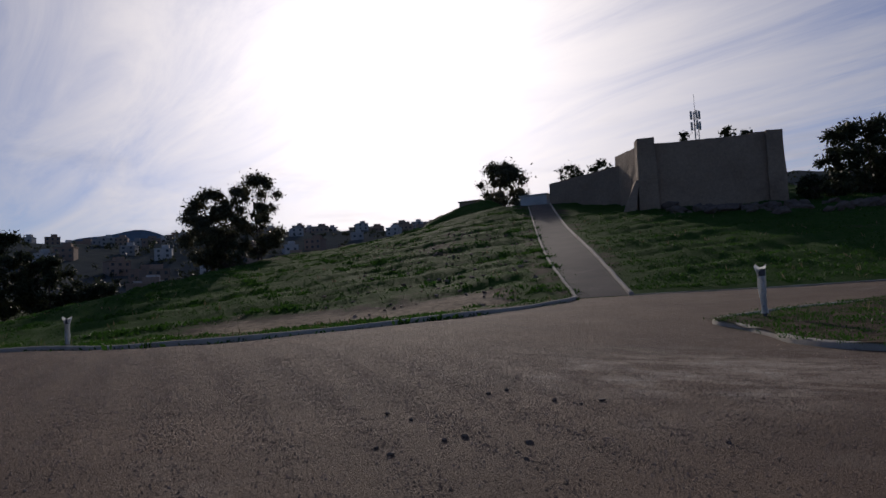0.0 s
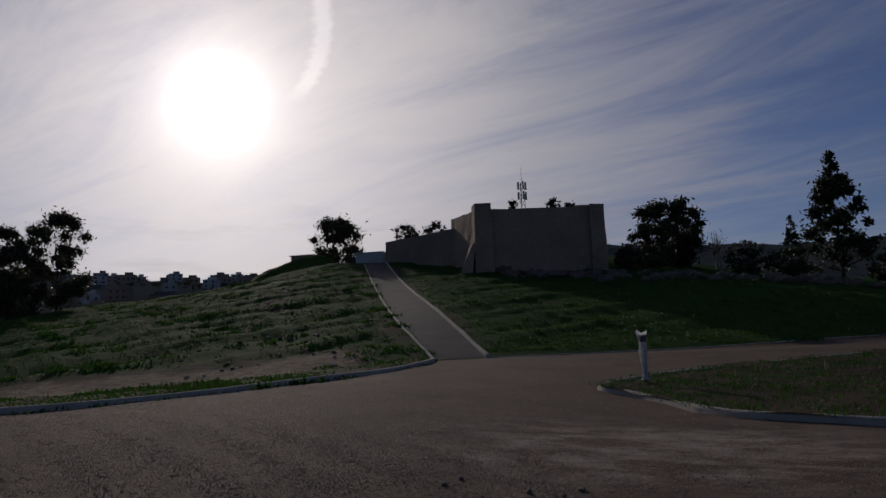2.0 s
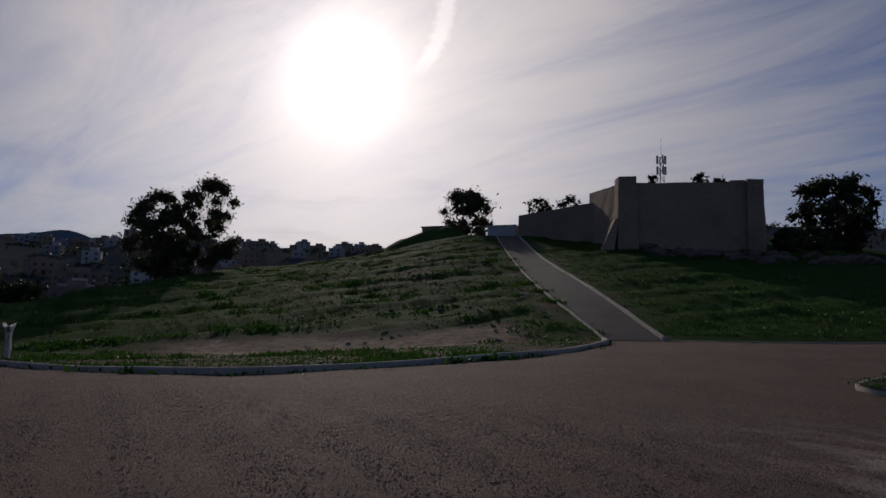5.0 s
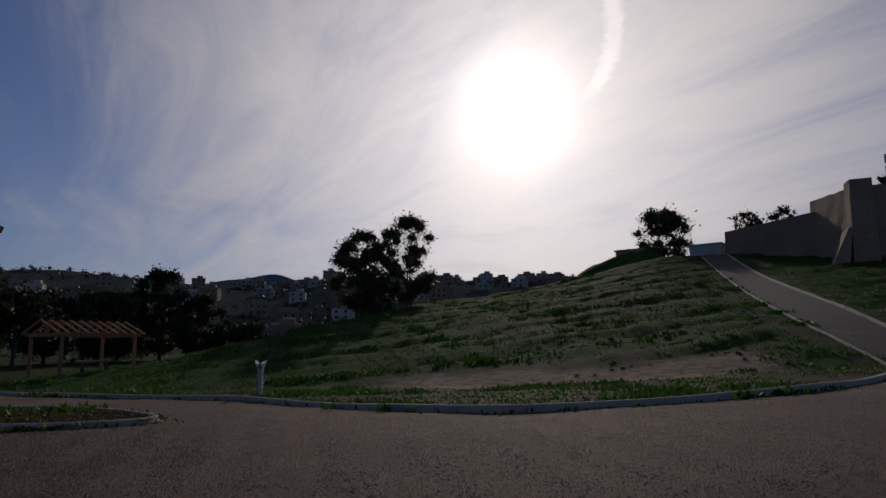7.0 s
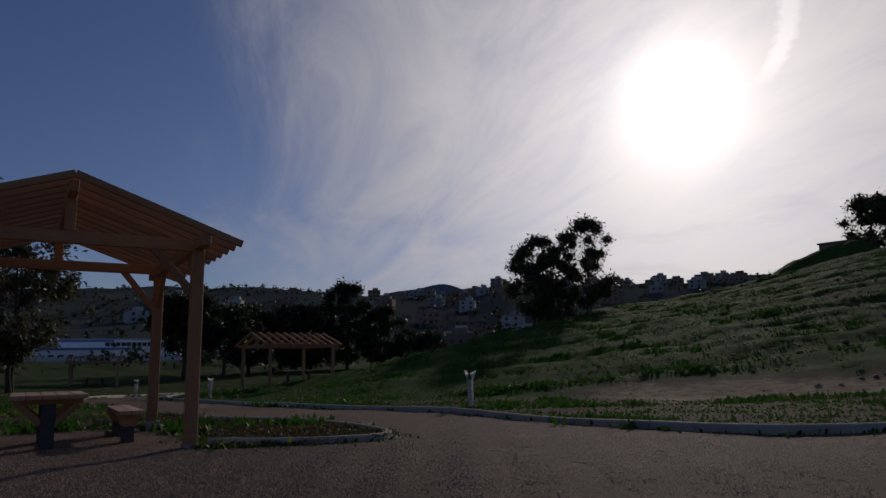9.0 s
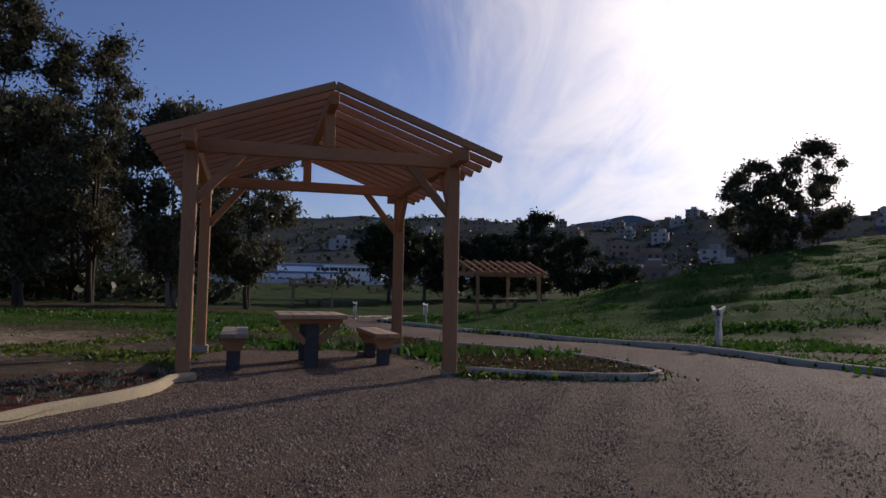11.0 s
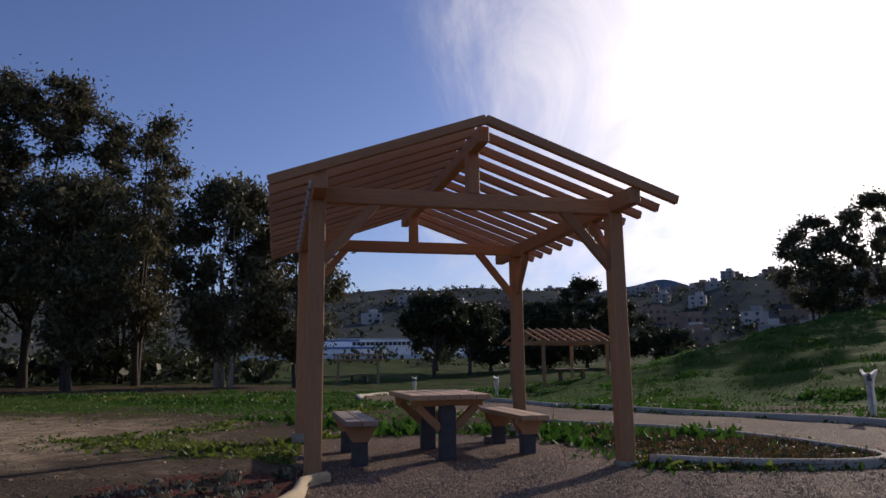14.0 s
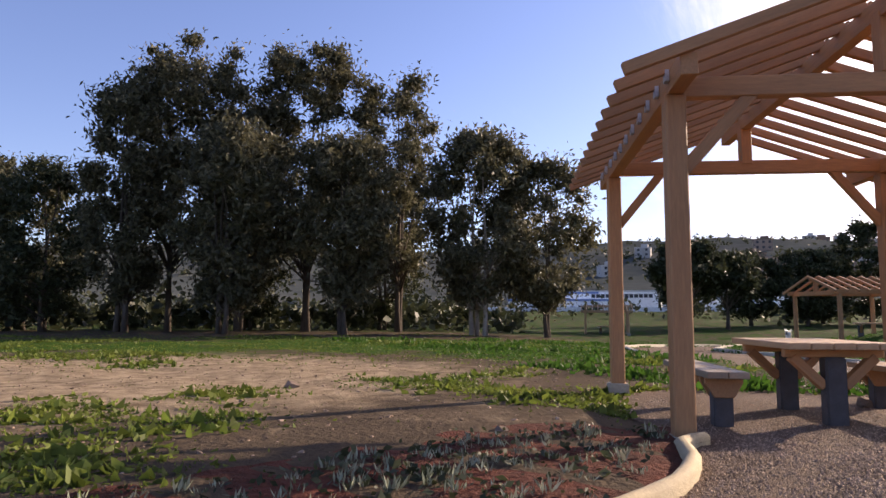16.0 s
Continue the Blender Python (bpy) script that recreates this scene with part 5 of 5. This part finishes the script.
x, y = hill_points(30000, -16, 56, -48, -0.8)
tufts("hill_weeds", x, y, rng.uniform(0.07, 0.19, len(x)) * (1 + 0.9 * (wav(x, y, 0.55, 5) > 0.55)), 12, 0.24, "weed_hill", "green weeds and grass covering the hillside", 1, 0.7, 0.3)
x, y = hill_points(12000, 1, 42, 1.6, 34)
tufts("bank_weeds", x, y, rng.uniform(0.08, 0.24, len(x)), 8, 0.2, "weed_hill", "dark green weeds on the bank below the fort", 2, 0.7, 0.3)
x, y = hill_points(700, -12, 40, -34, 30)
tufts("hill_straw", x, y, rng.uniform(0.2, 0.4, len(x)), 4, 0.1, "dry", "dry straw stalks among the weeds", 3, 0.9, 0.06)
# the island
n = 9000
x, y = rng.uniform(6, 30, n), rng.uniform(8, 30, n)
ok = inside(ISLE, x, y)
x, y = x[ok], y[ok]
tufts("island_grass", x, y, rng.uniform(0.05, 0.14, len(x)), 9, 0.14, "weed_hill", "rough grass on the kerbed island", 4, 0.75, 0.2, 0.12)
# field beyond the pergola
n = 34000
x, y = rng.uniform(-50, -15, n), rng.uniform(-24, 11, n)
bare = np.exp(-(((x + 17.5) / 6.0) ** 2 + ((y + 4.5) / 6.0) ** 2)) * 1.6
dens = 0.8 * sstep((-x - 16) / 7) + 0.15 + wav(x, y, 0.5, 6) * 0.22 - bare - 0.9 * np.exp(-((x + 47) / 6) ** 2)
ok = ~inside(YARD, x, y) & ~inside(BED_R, x, y) & (rng.random(n) < dens) & ((y < 5.5) | (rng.random(n) < 0.35))
x, y = x[ok], y[ok]
tufts("field_weeds", x, y, rng.uniform(0.05, 0.13, len(x)) * (1 + 0.8 * (wav(x, y, 0.35, 3) > 0.7)), 12, 0.2, "weed", "bright green weeds of the field behind the pergola", 5, 0.55, 0.32)
# scattered weeds on the bare ground, in patches
cx = np.array([-16.9, -16.2, -15.4, -17.6, -15.9, -14.9, -11.0, -10.6, -11.4, -13.6, -14.2, -18.4, -19.3, -21.0, -13.2, -16.0, -12.9, -15.8])
cy = np.array([-0.2, 0.5, 1.2, -0.7, 2.4, 1.7, -2.6, -3.2, -3.4, -4.1, -4.6, 0.6, 1.5, -6.2, -2.5, 3.1, -3.3, -2.9])
k = rng.integers(0, len(cx), 3600)
x, y = cx[k] + rng.normal(size=3600) * 0.48, cy[k] + rng.normal(size=3600) * 0.38
ok = ~inside(YARD, x, y)
tufts("weed_patches", x[ok], y[ok], rng.uniform(0.06, 0.15, ok.sum()) * (1 + 0.6 * (rng.random(ok.sum()) < 0.1)), 12, 0.08, "weed", "leafy weed patches on the bare ground", 6, 0.45, 0.34)
n = 11000
x, y = rng.uniform(-26, -9, n), rng.uniform(-14, 3, n)
ok = ~inside(YARD, x, y) & ~inside(BED_L, x, y)
tufts("sparse_weeds", x[ok], y[ok], rng.uniform(0.03, 0.10, ok.sum()), 5, 0.07, "weed", "sparse small weeds on trodden earth", 7, 0.4, 0.3)
tufts("litter_stalks", x[ok][:900] + 0.3, y[ok][:900] - 0.2, rng.uniform(0.04, 0.12, min(900, ok.sum())), 3, 0.1, "dry", "dry stalks lying on trodden earth", 8, 0.1, 0.06)
# along the kerbs of the triangular bed
line = smooth_line(KERB_ISLE[:2], 0.1)
px = np.array([p[0] for p in line] * 14) + rng.normal(size=len(line) * 14) * 0.22
py = np.array([p[1] for p in line] * 14) + rng.normal(size=len(line) * 14) * 0.2
ok = (wav(px, py, 2.3, 2) > 0.1) & (rng.random(len(px)) < 0.6)
tufts("kerb_weeds", px[ok], py[ok], rng.uniform(0.07, 0.20, ok.sum()), 10, 0.08, "weed", "leafy weeds spilling over the low kerb", 9, 0.5, 0.34)
n = 900
x, y = rng.uniform(-18.5, -9.8, n), rng.uniform(5.8, 9.6, n)
ok = inside(BED_R, x, y)
tufts("bed_shrubs", x[ok], y[ok], rng.uniform(0.035, 0.08, ok.sum()), 26, 0.09, "leaf_dark", "low dark shrubs planted in the triangular bed", 10, 0.5, 0.26, 0.07)
x, y = x[ok][:420], y[ok][:420]
tufts("bed_shrub_tips", x, y, rng.uniform(0.04, 0.10, len(x)), 14, 0.08, "leaf_rust", "reddish withered tips of the low shrubs", 11, 0.8, 0.14, 0.07)
n = 900
x, y = rng.uniform(-13.2, -6.5, n), rng.uniform(-5.2, 2.3, n)
d, _, _ = edge_distance(BED_L, x, y)
ok = inside(BED_L, x, y) & (d > 0.3)
tufts("bed_succulents", x[ok], y[ok], rng.uniform(0.05, 0.11, ok.sum()), 9, 0.03, "succulent", "grey-green upright succulents planted in red soil", 12, 0.9, 0.10, 0.06)
tufts("bed_groundcover", x[ok] - 0.1, y[ok] - 0.06, rng.uniform(0.04, 0.10, ok.sum()), 8, 0.12, "leaf_dark", "dark ground cover between the succulents", 13, 0.35, 0.3, 0.07)
# weeds at the foot of the main kerb
line = smooth_line(KERB_MAIN[5:], 0.12)
px = np.array([p[0] for p in line] * 5)
py = np.array([p[1] for p in line] * 5) + 0.35
px, py = px - 0.25 * np.abs(rng.normal(size=len(px))), py + np.abs(rng.normal(size=len(px))) * 0.7
ok = ~inside(YARD, px, py)
tufts("verge_weeds", px[ok], py[ok], rng.uniform(0.03, 0.09, ok.sum()), 3, 0.1, "verge", "short dull weeds along the kerb", 14, 0.5, 0.2)
